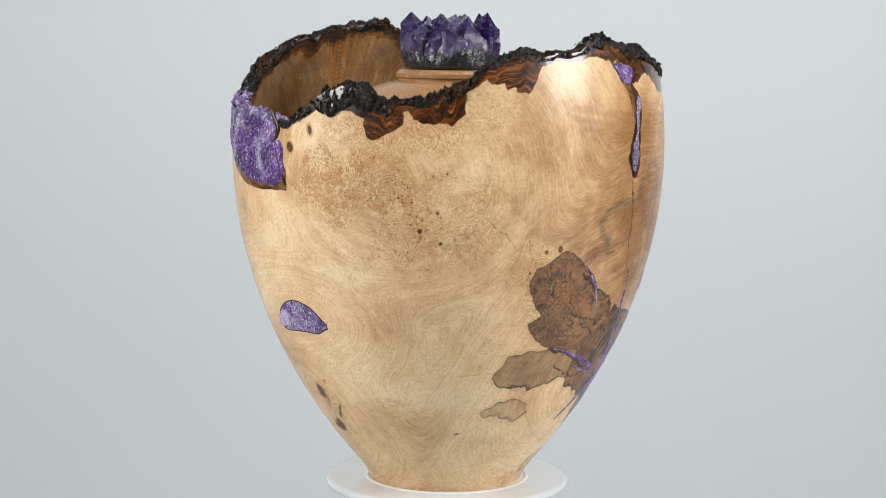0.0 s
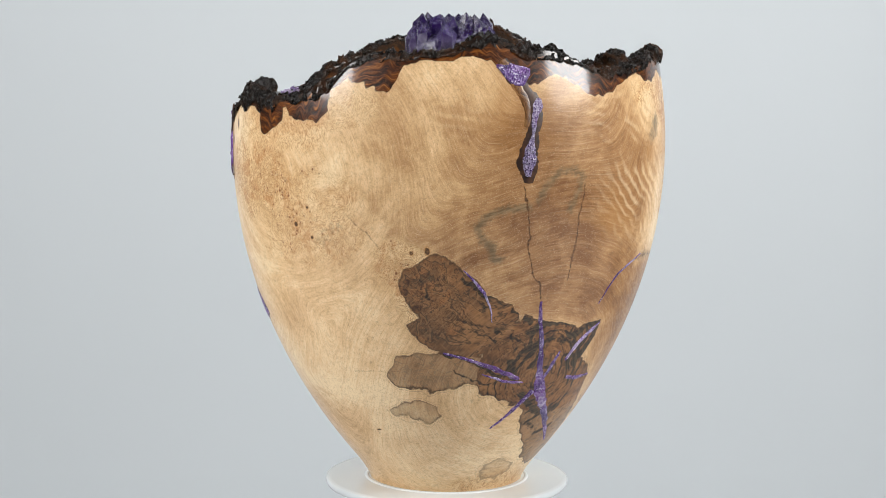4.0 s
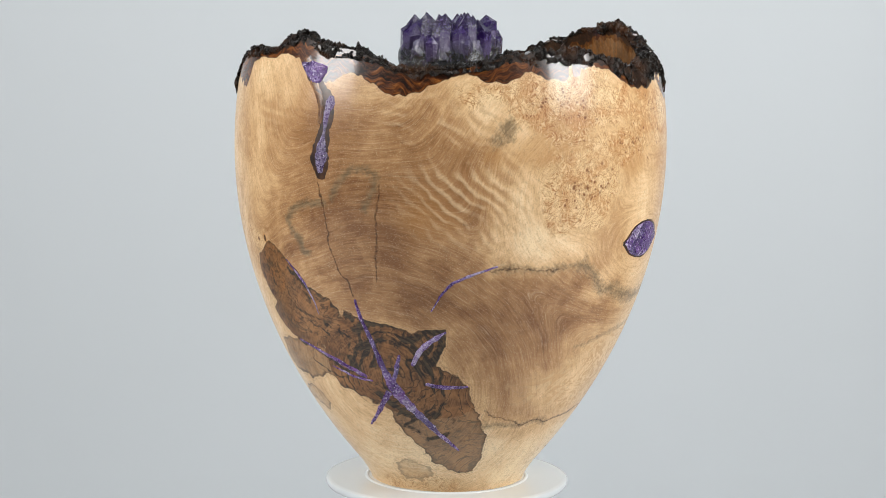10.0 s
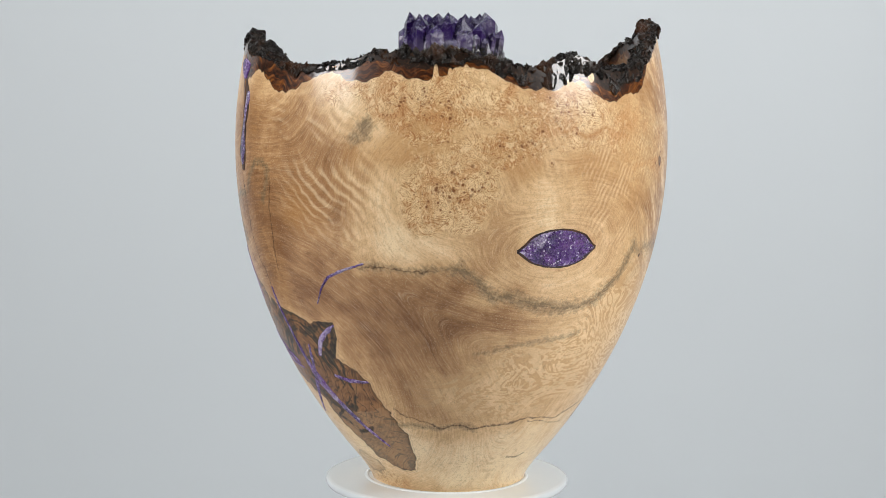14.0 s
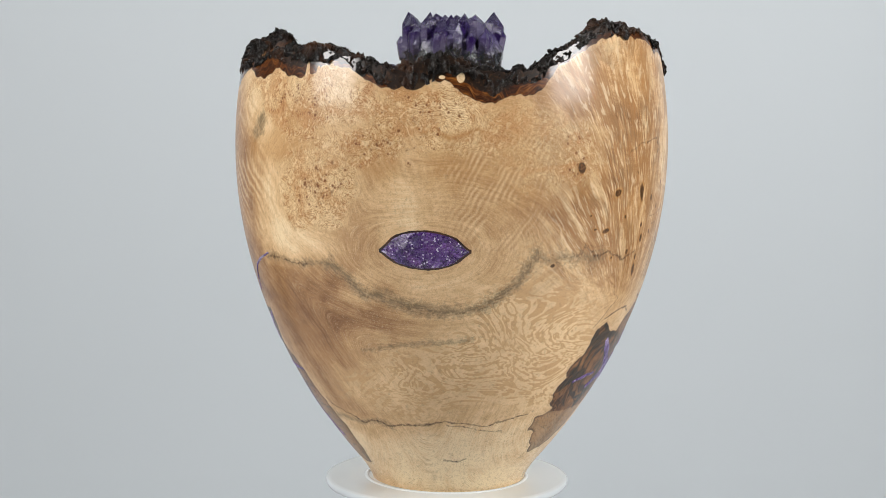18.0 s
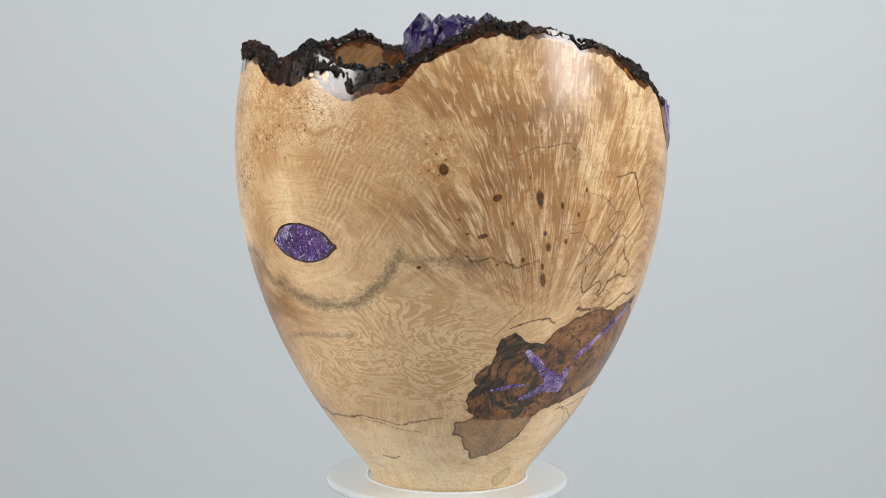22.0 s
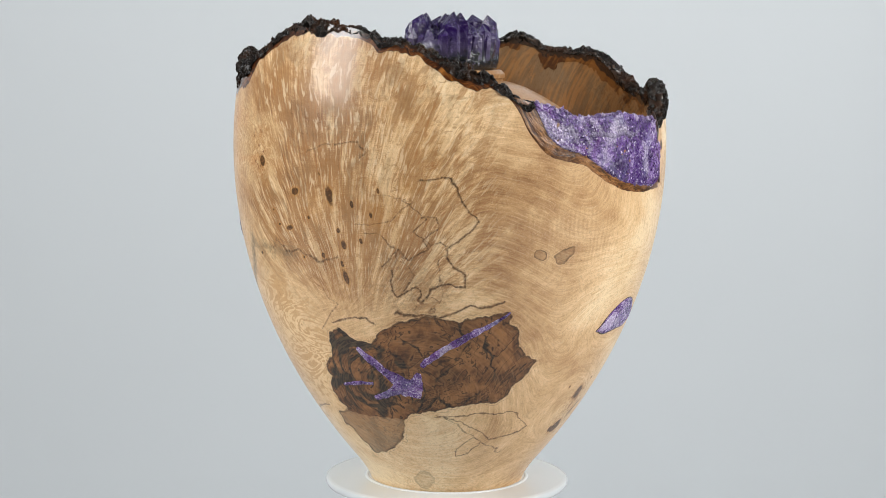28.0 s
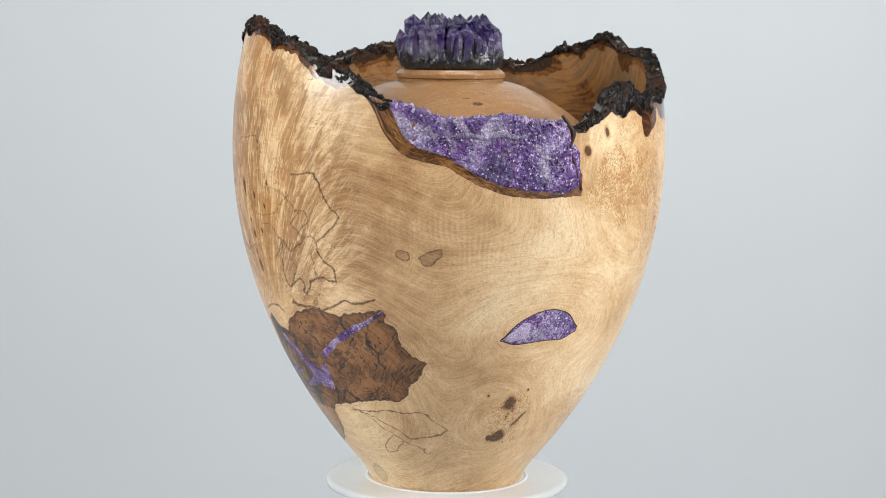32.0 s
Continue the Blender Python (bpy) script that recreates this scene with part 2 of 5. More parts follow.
def chip_material(name, pale_bias, scale=1300.0, grey=0.0):
    """Crushed amethyst set in resin: small facets from deep purple to frosty white."""
    m, nt, bs = material(name)
    pos = coords(nt)
    vo = nd(nt, "ShaderNodeTexVoronoi", {"Vector": pos, "Scale": scale})
    rnd = nd(nt, "ShaderNodeSeparateColor", {0: vo.outputs["Color"]}).outputs
    drift = noise_at(nt, pos, 62.0, 4.0, 0.6, 0.6)
    mid = noise_at(nt, pos, 210.0, 3.0, 0.6)
    f = mul(nt, mul(nt, rnd[0], 0.42), mul(nt, drift, 1.4), "ADD")
    f = mul(nt, f, mul(nt, mid, 0.5), "ADD")
    f = mul(nt, f, pale_bias - 0.25, "ADD")
    f = mul(nt, f, 0.7)
    col = ramp(nt, f, [(0.47, (0.026, 0.008, 0.065)), (0.61, (0.098, 0.040, 0.20)), (0.74, (0.22, 0.125, 0.37)), (0.85, (0.52, 0.44, 0.63))])
    zone = noise_at(nt, nd(nt, "ShaderNodeVectorMath", {0: pos, 1: (0.4, 0.2, 0.7)}, op="ADD").outputs[0], 48.0, 3.0, 0.6, 0.8)
    col = mix(nt, ramp(nt, zone, [(0.36, 0.55 if pale_bias < 0.3 else 0.15), (0.48, 0.0)]), col, (0.145, 0.135, 0.27))
    col = mix(nt, ramp(nt, zone, [(0.54, 0.0), (0.66, 0.45)]), col, (0.20, 0.065, 0.29))
    frost = noise_at(nt, nd(nt, "ShaderNodeVectorMath", {0: pos, 1: (0.9, 0.1, 0.3)}, op="ADD").outputs[0], 48.0, 5.0, 0.68, 0.8)
    col = mix(nt, ramp(nt, frost, [(0.53, 0.0), (0.64, 0.66)]), col, mix(nt, rnd[2], (0.26, 0.22, 0.34), (0.66, 0.60, 0.72)))
    col = mix(nt, ramp(nt, frost, [(0.36, 0.78 if pale_bias < 0.3 else 0.08), (0.47, 0.0)]), col, (0.050, 0.011, 0.125))
    col = mix(nt, ramp(nt, rnd[1], [(0.93, 0.0), (0.98, 0.7)]), col, (0.74, 0.67, 0.84))
    if grey:
        col = mix(nt, grey, col, mix(nt, rnd[0], (0.03, 0.022, 0.045), (0.30, 0.28, 0.36)))
    nt.links.new(col, bs.inputs["Base Color"])
    nt.links.new(ramp(nt, rnd[2], [(0.2, 0.16), (0.8, 0.48)]), bs.inputs["Roughness"])
    bs.inputs["Coat Weight"].default_value = 0.15
    bs.inputs["Coat Roughness"].default_value = 0.08
    bump(nt, bs, mul(nt, rnd[0], vo.outputs["Distance"], "ADD"), 0.55, 0.0006)
    return m


def crystal_material(name, low, high, dark, mid, tip):
    """Amethyst points: smoky at the root, frosted lilac in the middle, deep purple at the tip."""
    m, nt, bs = material(name)
    pos = coords(nt)
    geo = nt.nodes.new("ShaderNodeObjectInfo").outputs["Random"]
    att = nd(nt, "ShaderNodeAttribute", attr="height")
    h = mul(nt, mul(nt, att.outputs["Fac"], low, "SUBTRACT"), 1.0 / (high - low))
    n = noise_at(nt, pos, 130.0, 4.0, 0.65, 0.6)
    h = mul(nt, h, mul(nt, mul(nt, n, 0.5, "SUBTRACT"), 0.5), "ADD")
    h = mul(nt, h, mul(nt, mul(nt, geo, 0.5, "SUBTRACT"), 0.25), "ADD")
    col = ramp(nt, h, [(0.0, dark), (0.20, dark), (0.40, mid), (0.60, tip), (0.82, (0.010, 0.003, 0.040))])
    fine = noise_at(nt, pos, 520.0, 3.0, 0.7)
    col = mix(nt, ramp(nt, fine, [(0.54, 0.0), (0.74, 0.35)]), col, (0.28, 0.23, 0.42))
    nt.links.new(col, bs.inputs["Base Color"])
    nt.links.new(ramp(nt, fine, [(0.3, 0.07), (0.75, 0.26)]), bs.inputs["Roughness"])
    bs.inputs["IOR"].default_value = 1.55
    bs.inputs["Transmission Weight"].default_value = 0.15
    bs.inputs["Coat Weight"].default_value = 0.2
    bs.inputs["Coat Roughness"].default_value = 0.05
    bump(nt, bs, mul(nt, fine, noise_at(nt, pos, 210.0, 3.0, 0.6), "ADD"), 0.55, 0.0012)
    return m


def plain_material(name, colour, rough, spec_noise=40.0, spread=0.03, coat=0.0):
    m, nt, bs = material(name)
    n = noise_at(nt, coords(nt), spec_noise, 3.0)
    lo = tuple(max(0.0, c * (1 - spread)) for c in colour)
    hi = tuple(min(1.0, c * (1 + spread)) for c in colour)
    nt.links.new(ramp(nt, n, [(0.3, lo), (0.7, hi)]), bs.inputs["Base Color"])
    bs.inputs["Roughness"].default_value = rough
    bs.inputs["Coat Weight"].default_value = coat
    return m


WOOD = wood_material("maple_burl")
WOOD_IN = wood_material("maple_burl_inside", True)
BARK = bark_material()
SEAM = seam_material()
EDGE = dark_line_material()
CHIPS = chip_material("amethyst_chips", -0.09)
CHIPS_VEIN = chip_material("amethyst_vein", 0.0, 1700.0)
CHIPS_PALE = chip_material("amethyst_chips_pale", 0.08, 1250.0)
CHIPS_FROST = chip_material("amethyst_frost", 0.0, 1500.0, 0.55)
CHIPS_WHITE = chip_material("amethyst_white", 0.48, 1400.0)
POINTS = crystal_material("amethyst_points", 0.220, 0.256, (0.022, 0.026, 0.028), (0.085, 0.068, 0.150), (0.026, 0.010, 0.090))
PLASTIC = plain_material("white_plastic", (0.62, 0.665, 0.685), 0.22, 30.0, 0.015, 0.2)
RUBBER = plain_material("dark_grey_plastic", (0.045, 0.048, 0.05), 0.5)
PAPER = plain_material("pale_grey_paper", (0.70, 0.745, 0.768), 0.9, 3.0, 0.012)
PAINT = plain_material("dark_grey_wall_paint", (0.045, 0.045, 0.047), 0.85, 2.0, 0.05)
LAMINATE = plain_material("pale_grey_laminate", (0.46, 0.465, 0.47), 0.5, 20.0, 0.03)
PLANK = plain_material("grey_floor_paint", (0.10, 0.10, 0.10), 0.6, 4.0, 0.08)

# ---------------------------------------------------------------- mesh helpers


def mesh_object(name, verts, faces, mat, parent=None, smooth=True, label=""):
    me = bpy.data.meshes.new(name)
    verts, faces = np.asarray(verts, dtype=np.float32), np.asarray(faces, dtype=np.int32)
    k = faces.shape[1]
    me.vertices.add(len(verts))
    me.vertices.foreach_set("co", verts.ravel())
    me.loops.add(faces.size)
    me.loops.foreach_set("vertex_index", faces.ravel())
    me.polygons.add(len(faces))
    me.polygons.foreach_set("loop_start", np.arange(0, faces.size, k, dtype=np.int32))
    me.polygons.foreach_set("use_smooth", np.full(len(faces), smooth))
    me.update(calc_edges=True)
    me.validate()
    me.materials.append(mat)
    ob = new(name, me)
    ob.parent = parent
    return tagged(ob, label)


def grid_faces(nu, nv, wrap):
    """Quads of a grid with nu columns and nv rows, closed round when wrap is set."""
    cols = np.arange(nu if wrap else nu - 1)
    a = (np.arange(nv - 1)[:, None] * nu + cols[None, :])
    b = (np.arange(nv - 1)[:, None] * nu + (cols[None, :] + 1) % nu)
    return np.stack([a, b, b + nu, a + nu], -1).reshape(-1, 4)


def lathe(name, prof_rz, mat, parent=None, n=160, label="", smooth=True):
    pr = np.array(prof_rz)
    a = np.linspace(0, 2 * np.pi, n, endpoint=False)
    r, z = pr[:, 0][:, None], pr[:, 1][:, None]
    v = np.stack([r * np.sin(a), -r * np.cos(a), z + 0 * a], -1).reshape(-1, 3)
    return mesh_object(name, v, grid_faces(n, len(pr), True), mat, parent, smooth, label)


def bevel_profile(pts, r=0.0006, k=4):
    """Rounds the corners of a lathe profile."""
    out = []
    P = [np.array(p, float) for p in pts]
    for i, p in enumerate(P):
        if i in (0, len(P) - 1):
            out.append(tuple(p))
            continue
        a, b = P[i - 1] - p, P[i + 1] - p
        la, lb = np.linalg.norm(a), np.linalg.norm(b)
        d = min(r, la * 0.4, lb * 0.4)
        s, e = p + a / la * d, p + b / lb * d
        for t in np.linspace(0, 1, k):
            out.append(tuple((1 - t) ** 2 * s + 2 * t * (1 - t) * p + t * t * e))
    return out


# ---------------------------------------------------------------- value noise on arrays


def lattice(ix, iy, iz, seed):
    h = (ix * 374761393 + iy * 668265263 + iz * 1442695041 + seed * 362437) & 0xFFFFFFFF
    h = ((h ^ (h >> 13)) * 1274126177) & 0xFFFFFFFF
    h = ((h ^ (h >> 16)) * 2246822519) & 0xFFFFFFFF
    return ((h ^ (h >> 15)) & 0xFFFFFF) / float(0xFFFFFF)


def vnoise(p, seed):
    i = np.floor(p).astype(np.int64)
    f = p - i
    f = f * f * f * (f * (f * 6 - 15) + 10)
    x, y, z = i[..., 0], i[..., 1], i[..., 2]
    fx, fy, fz = f[..., 0], f[..., 1], f[..., 2]
    out = 0
    for dx in (0, 1):
        for dy in (0, 1):
            for dz in (0, 1):
                w = (fx if dx else 1 - fx) * (fy if dy else 1 - fy) * (fz if dz else 1 - fz)
                out = out + w * lattice(x + dx, y + dy, z + dz, seed)
    return out * 2 - 1


def fbm(p, scale, seed, octaves=4, gain=0.5):
    out, amp, tot = 0, 1.0, 0.0
    for o in range(octaves):
        out = out + amp * vnoise(p * scale * 2 ** o + 17.3 * o, seed + o)
        tot += amp
        amp *= gain
    return out / tot


def sstep(a, b, x):
    t = np.clip((x - a) / (b - a), 0, 1)
    return t * t * (3 - 2 * t)


def ring_curve(values, th):
    """A smooth closed curve through evenly spaced values round the turn, at th degrees."""
    v = np.asarray(values, float)
    n = len(v)
    u = (np.asarray(th, float) % 360) / 360 * n
    i = np.floor(u).astype(int)
    t = u - i
    a, b, c, d = (v[(i + k) % n] for k in (-1, 0, 1, 2))
    return 0.5 * (2 * b + (c - a) * t + (2 * a - 5 * b + 4 * c - d) * t ** 2 + (3 * b - a - 3 * c + d) * t ** 3)


def open_curve(values, u):
    v = np.asarray(values, float)
    n = len(v) - 1
    x = np.clip(np.asarray(u, float), 0, 1) * n
    i = np.minimum(np.floor(x).astype(int), n - 1)
    t = x - i
    a, b, c, d = v[np.maximum(i - 1, 0)], v[i], v[i + 1], v[np.minimum(i + 2, n)]
    return 0.5 * (2 * b + (c - a) * t + (2 * a - 5 * b + 4 * c - d) * t ** 2 + (3 * b - a - 3 * c + d) * t ** 3)


# ---------------------------------------------------------------- the vessel's form
R = 0.115
WALL = 0.0075


def radius(z):
    """Outer radius of the turned wall at a height z above the foot, in metres."""
    q = np.asarray(z, float) / R - 0.316
    r = 0.58955 + q * (0.69913 + q * (-0.35536 + q * (0.09052 + q * (-0.04493 + q * 0.00969))))
    foot = 0.360 + 0.062 * np.clip((q + 0.316) / 0.101, 0, 1) ** 1.3
    return R * np.where(q < -0.215, foot, r)


def spot(th, z, lift=0.0):
    """Places on the outer wall: th in degrees, z and lift in metres."""
    a = np.radians(th)
    r = radius(z) + 0.0009 * np.cos(a - math.radians(245)) + lift
    return np.stack([r * np.sin(a), -r * np.cos(a), z + 0 * r], -1)


# height of the live edge, every five degrees, in millimetres
RIM = (215, 221, 227, 231, 232, 231, 232, 234, 240, 241, 237, 233.5, 233, 232, 228, 225, 224, 225,
       226, 228, 230, 232, 233, 233, 234, 233, 230, 229, 226, 226, 228, 231, 230, 225, 224, 225,
       225, 231, 235, 240, 245, 247, 247, 245, 244, 241, 238, 237, 234, 229, 225, 221, 216, 209,
       207, 201, 200, 200, 201, 202, 200, 199, 198, 197, 203, 211, 215, 215, 212, 210, 211, 211)
# depth of the black bark and of the brown seam under it, every ten degrees, in millimetres
BARK_DEPTH = (4, 3.2, 2, 2.4, 4.8, 3.2, 3.2, 2.4, 3.2, 1.6, 4.8, 6.4, 6.4, 4, 6.4, 8, 6.4, 7.2,
              4, 4, 4, 4, 2.4, 2.4, 2.4, 4.8, 2.4, 3.2, 0.8, 0.4, 0.4, 0.4, 3.2, 9.6, 9.6, 4.8)
SEAM_DEPTH = (5, 4, 5, 3, 5, 13, 11, 10, 9, 4, 4, 6, 7, 3, 5, 3, 7, 8,
              7, 3, 4, 3, 4, 4, 4, 5, 2, 8, 3, 1, 1, 1, 2, 4, 5, 5)


def rim_height(th):
    a = np.radians(th)
    p = np.stack([np.sin(a) * 0.11, -np.cos(a) * 0.11, 0 * a], -1)
    geode = sstep(263, 270, th % 360) * (1 - sstep(309, 315, th % 360))
    jag = 1.5 * fbm(p, 90, 3, 3) + 1.1 * fbm(p, 330, 5, 2)
    return 0.001 * (ring_curve(RIM, th) + jag * (1 - 0.6 * geode))


# ---------------------------------------------------------------- figure of the wood, as fields on the wall
MM = 0.001


class Figure:
    """Fields of grain and colour on a grid of the wall (th in degrees, z in metres, one row a height)."""

    def __init__(self, th, z):
        self.th, self.z = th, z
        self.line = th[0]
        self.low, self.high = z.min(1), z.max(1)
        a = np.radians(th)
        self.r = radius(z)
        self.p = np.stack([self.r * np.sin(a), -self.r * np.cos(a), z], -1)
        self.n1 = fbm(self.p, 32, 11, 3)
        self.n2 = fbm(self.p, 120, 21, 3)
        self.n3 = fbm(self.p, 60, 31, 3, 0.6)
        self.n4 = fbm(self.p, 13, 41, 2)

    def window(self, th0, z0, du, dv):
        """The block of the grid round a place, du and dv millimetres to each side."""
        wide = math.degrees(du / (float(radius(np.array(z0 * MM))) / MM * 0.72))
        cols = np.nonzero(np.abs((self.line - th0 + 180) % 360 - 180) <= wide)[0]
        rows = np.nonzero((self.high >= (z0 - dv) * MM) & (self.low <= (z0 + dv) * MM))[0]
        return np.ix_(rows, cols)

    def off(self, th0, z0, ix=slice(None)):
        """Millimetres along and up the wall from a place."""
        return (np.radians((self.th[ix] - th0 + 180) % 360 - 180) * self.r[ix] / MM, (self.z[ix] - z0 * MM) / MM)

    def blob(self, th0, z0, w, h, turn=0.0, rough=0.60, edge=0.05):
        reach = max(w, h) * (1.45 + edge) + 3
        ix = self.window(th0, z0, reach, reach)
        u, v = self.off(th0, z0, ix)
        c, s = math.cos(math.radians(turn)), math.sin(math.radians(turn))
        d = np.hypot((u * c + v * s) / w, (v * c - u * s) / h) + rough * (self.n3[ix] * 0.9 + self.n2[ix] * 0.5)
        return ix, 1 - sstep(1 - edge, 1 + edge, d), d

    def blobs(self, rows, **k):
        out = 0 * self.z
        for row in rows:
            ix, m, _ = self.blob(*row[:5], **k)
            out[ix] = np.maximum(out[ix], m * row[5])
        return out

    def local(self, pts, reach, wobble):
        """A block round a run of places, its points and the places' own millimetres."""
        P = np.array(pts, float)
        t0, z0 = P[:, 0].mean(), P[:, 1].mean()
        q = np.stack([np.radians(P[:, 0] - t0) * radius(P[:, 1] * MM) / MM, P[:, 1] - z0], -1)
        ix = self.window(t0, z0, np.abs(q[:, 0]).max() + reach, np.abs(q[:, 1]).max() + reach)
        u, v = self.off(t0, z0, ix)
        u = u + wobble * (1.6 * self.n3[ix] + 1.5 * self.n2[ix])
        v = v + wobble * (1.6 * self.n1[ix] + 1.5 * self.n2[ix])
        return ix, u, v, q

    def stroke(self, out, pts, width, k=1.0, wobble=1.0):
        """Draws a line along a few places (th, z), full in its middle and fading over its width."""
        ix, u, v, q = self.local(pts, 5 * width + 4, wobble)
        best = np.full(u.shape, 1e9)
        for (u0, v0), (u1, v1) in zip(q[:-1], q[1:]):
            du, dv = u1 - u0, v1 - v0
            s = np.clip(((u - u0) * du + (v - v0) * dv) / (du * du + dv * dv + 1e-9), 0, 1)
            best = np.minimum(best, np.hypot(u - u0 - s * du, v - v0 - s * dv))
        out[ix] = np.maximum(out[ix], k * np.clip(1 - best / (2.2 * width), 0, 1))

    def inside(self, pts, wobble=1.0, reach=8):
        """Millimetres inside a closed outline (negative outside it)."""
        ix, u, v, q = self.local(pts, reach, wobble)
        best, odd = np.full(u.shape, 1e9), np.zeros(u.shape, bool)
        for (u0, v0), (u1, v1) in zip(q, np.roll(q, -1, 0)):
            du, dv = u1 - u0, v1 - v0
            s = np.clip(((u - u0) * du + (v - v0) * dv) / (du * du + dv * dv + 1e-9), 0, 1)
            best = np.minimum(best, np.hypot(u - u0 - s * du, v - v0 - s * dv))
            if abs(dv) > 1e-6:
                odd ^= ((v0 > v) != (v1 > v)) & (u < (v - v0) / dv * du + u0)
        return ix, np.where(odd, best, -best)


def shifted(img, du, dv):
    """The picture read at a moved place, wrapped round the turn."""
    nv, nu = img.shape
    x = np.arange(nu, dtype=np.float32)[None, :] + du
    y = np.clip(np.arange(nv, dtype=np.float32)[:, None] + dv, 0, nv - 1.001)
    i, j = np.floor(x).astype(np.int32), np.floor(y).astype(np.int32)
    fx, fy = x - i, y - j
    a, b, flat, row = i % nu, (i + 1) % nu, img.ravel(), j * nu
    low = flat[row + a] * (1 - fx) + flat[row + b] * fx
    row = row + nu
    return low * (1 - fy) + (flat[row + a] * (1 - fx) + flat[row + b] * fx) * fy


def drawn_along(img, du, dv, steps):
    """Smears a picture along a direction field, so that it turns into fibres."""
    img, du, dv = img.astype(np.float32), du.astype(np.float32), dv.astype(np.float32)
    out, tot = img.copy(), 1.0
    for sign in (1, -1):
        x, y = 0 * img, 0 * img
        for k in range(1, steps + 1):
            ku, kv = shifted(du, x, y), shifted(dv, x, y)
            x, y = x + sign * ku, y + sign * kv
            w = 1 - k / (steps + 1.0)
            out, tot = out + w * shifted(img, x, y), tot + w
    return out / tot


def evened(img, spread):
    return np.clip(0.5 + (img - img.mean()) / (img.std() + 1e-9) * spread, 0, 1)


def fibres(g, rho, fan):
    """Fine fibres along the growth rings, and away from one place where the grain fans out."""
    nv, nu = rho.shape
    pu = (np.roll(rho, -1, 1) - np.roll(rho, 1, 1)) / 2
    pv = np.gradient(rho, axis=0)
    ln = np.hypot(pu, pv) + 1e-9
    du, dv = -pv / ln, pu / ln
    u, v = g.off(219.8, 78)
    ru = (u + 6 * g.n1 + 3 * g.n3) / (2 * np.pi * 0.112 / nu / MM)
    rv = np.maximum(v, 2) / (0.235 / nv / MM)
    ln = np.hypot(ru, rv) + 1e-9
    ru, rv = ru / ln, rv / ln
    side = np.where(ru * du + rv * dv < 0, -1.0, 1.0)
    du, dv = du * side * (1 - fan) + ru * fan, dv * side * (1 - fan) + rv * fan
    ln = np.hypot(du, dv) + 1e-9
    grain = np.random.default_rng(77).uniform(0, 1, rho.shape)
    return evened(drawn_along(grain, du / ln * (1 + 1.6 * fan), dv / ln * (1 + 1.6 * fan), 10), 0.23)


# heartwood: outlines (th, z) with the strength of their brown
HEART = []
HEART.append((((11.7, 50.1), (20.1, 54.7), (27.6, 56.4), (32.4, 53.1), (33.2, 47.7), (28.9, 42.3), (25.7, 44.6), (20.1, 47), (13.6, 46.6)), 0.38))
HEART.append((((26.4, 82.8), (34.8, 84.2), (41.6, 83.8), (48.2, 81.9), (46.5, 72.1), (46.7, 65), (42.2, 67.4), (37.1, 64), (30.8, 61.8), (24.6, 62.6), (18.3, 64.8), (16, 70.6), (19.3, 80.3)), 0.66))
HEART.append((((63.5, 51.2), (72.2, 50.4), (81.9, 49), (92, 50.4), (96.8, 54.1), (103, 44.8), (104.6, 30), (106.3, 21.4), (103.3, 13), (94.4, 11.8), (80.7, 19.1), (70.9, 32.4), (65.7, 41.2)), 0.84))
HEART.append((((22.8, 125.2), (27.2, 129), (30.9, 132.7), (35, 131.3), (39.2, 127.6), (42.2, 122.7), (45.8, 114.7), (48.9, 111), (52.6, 108.4), (54.8, 103.2), (55.6, 95.9), (53.2, 88.7), (49.1, 84.2), (41.6, 84.1), (34.9, 84.9), (28.9, 87.6), (25.5, 93.1), (23.7, 98.7), (26.7, 102), (24.3, 107.5), (22, 113), (21.6, 118.6)), 0.93))
HEART.append((((49.1, 84.2), (53.2, 88.7), (55.6, 95.9), (57.1, 103.1), (60.6, 100.1), (65.7, 98.3), (71.6, 96), (77, 92.9), (82.1, 95.7), (87.3, 96), (87.8, 88.9), (86, 80.8), (84.4, 76.6), (91.3, 71.4), (94.4, 64), (96.8, 54.1), (92, 50.4), (81.9, 49), (72.2, 50.4), (63.5, 51.2), (55.2, 54.9), (50.3, 59.1), (46.7, 64.4), (46.5, 72.1), (47.8, 78.8)), 0.97))
HEART.append((((213.6, 46.1), (222.1, 48), (229.8, 48.2), (229.1, 39.1), (227.9, 32.5), (222, 27.8), (214.2, 22.9), (204, 20.1), (202.8, 26.4), (196, 38.1), (196.4, 44.8), (202.9, 47.4), (207.2, 48.1)), 0.72))
HEART.append((((226, 91.7), (232.1, 98.9), (238.8, 101.8), (246.3, 101.7), (254.5, 103), (263.2, 105), (266, 95.5), (267.2, 84.9), (274.7, 76.9), (270.5, 69), (268.1, 60.4), (264.8, 56.6), (253.6, 56), (246.1, 54.4), (239.6, 51.4), (236, 51.3), (230.5, 64.6), (231.1, 82.8)), 0.98))
HEART.append((((209.1, 89.6), (213.1, 92.5), (218, 89.3), (223, 87.2), (226, 91.7), (230, 94.8), (231.1, 82.8), (230.5, 64.6), (236, 51.3), (230.9, 48.1), (222.1, 48), (213.6, 46.8), (207.2, 48.5), (200.1, 51.5), (200.2, 59.5), (203.2, 65.9), (202.3, 72.1), (206.4, 76.7), (208.5, 82.8)), 1.0))
HEART.append((((272.9, 131.4), (275.3, 134), (279.4, 135.8), (278.8, 132), (276.7, 128.5), (274.3, 127.7)), 0.40))
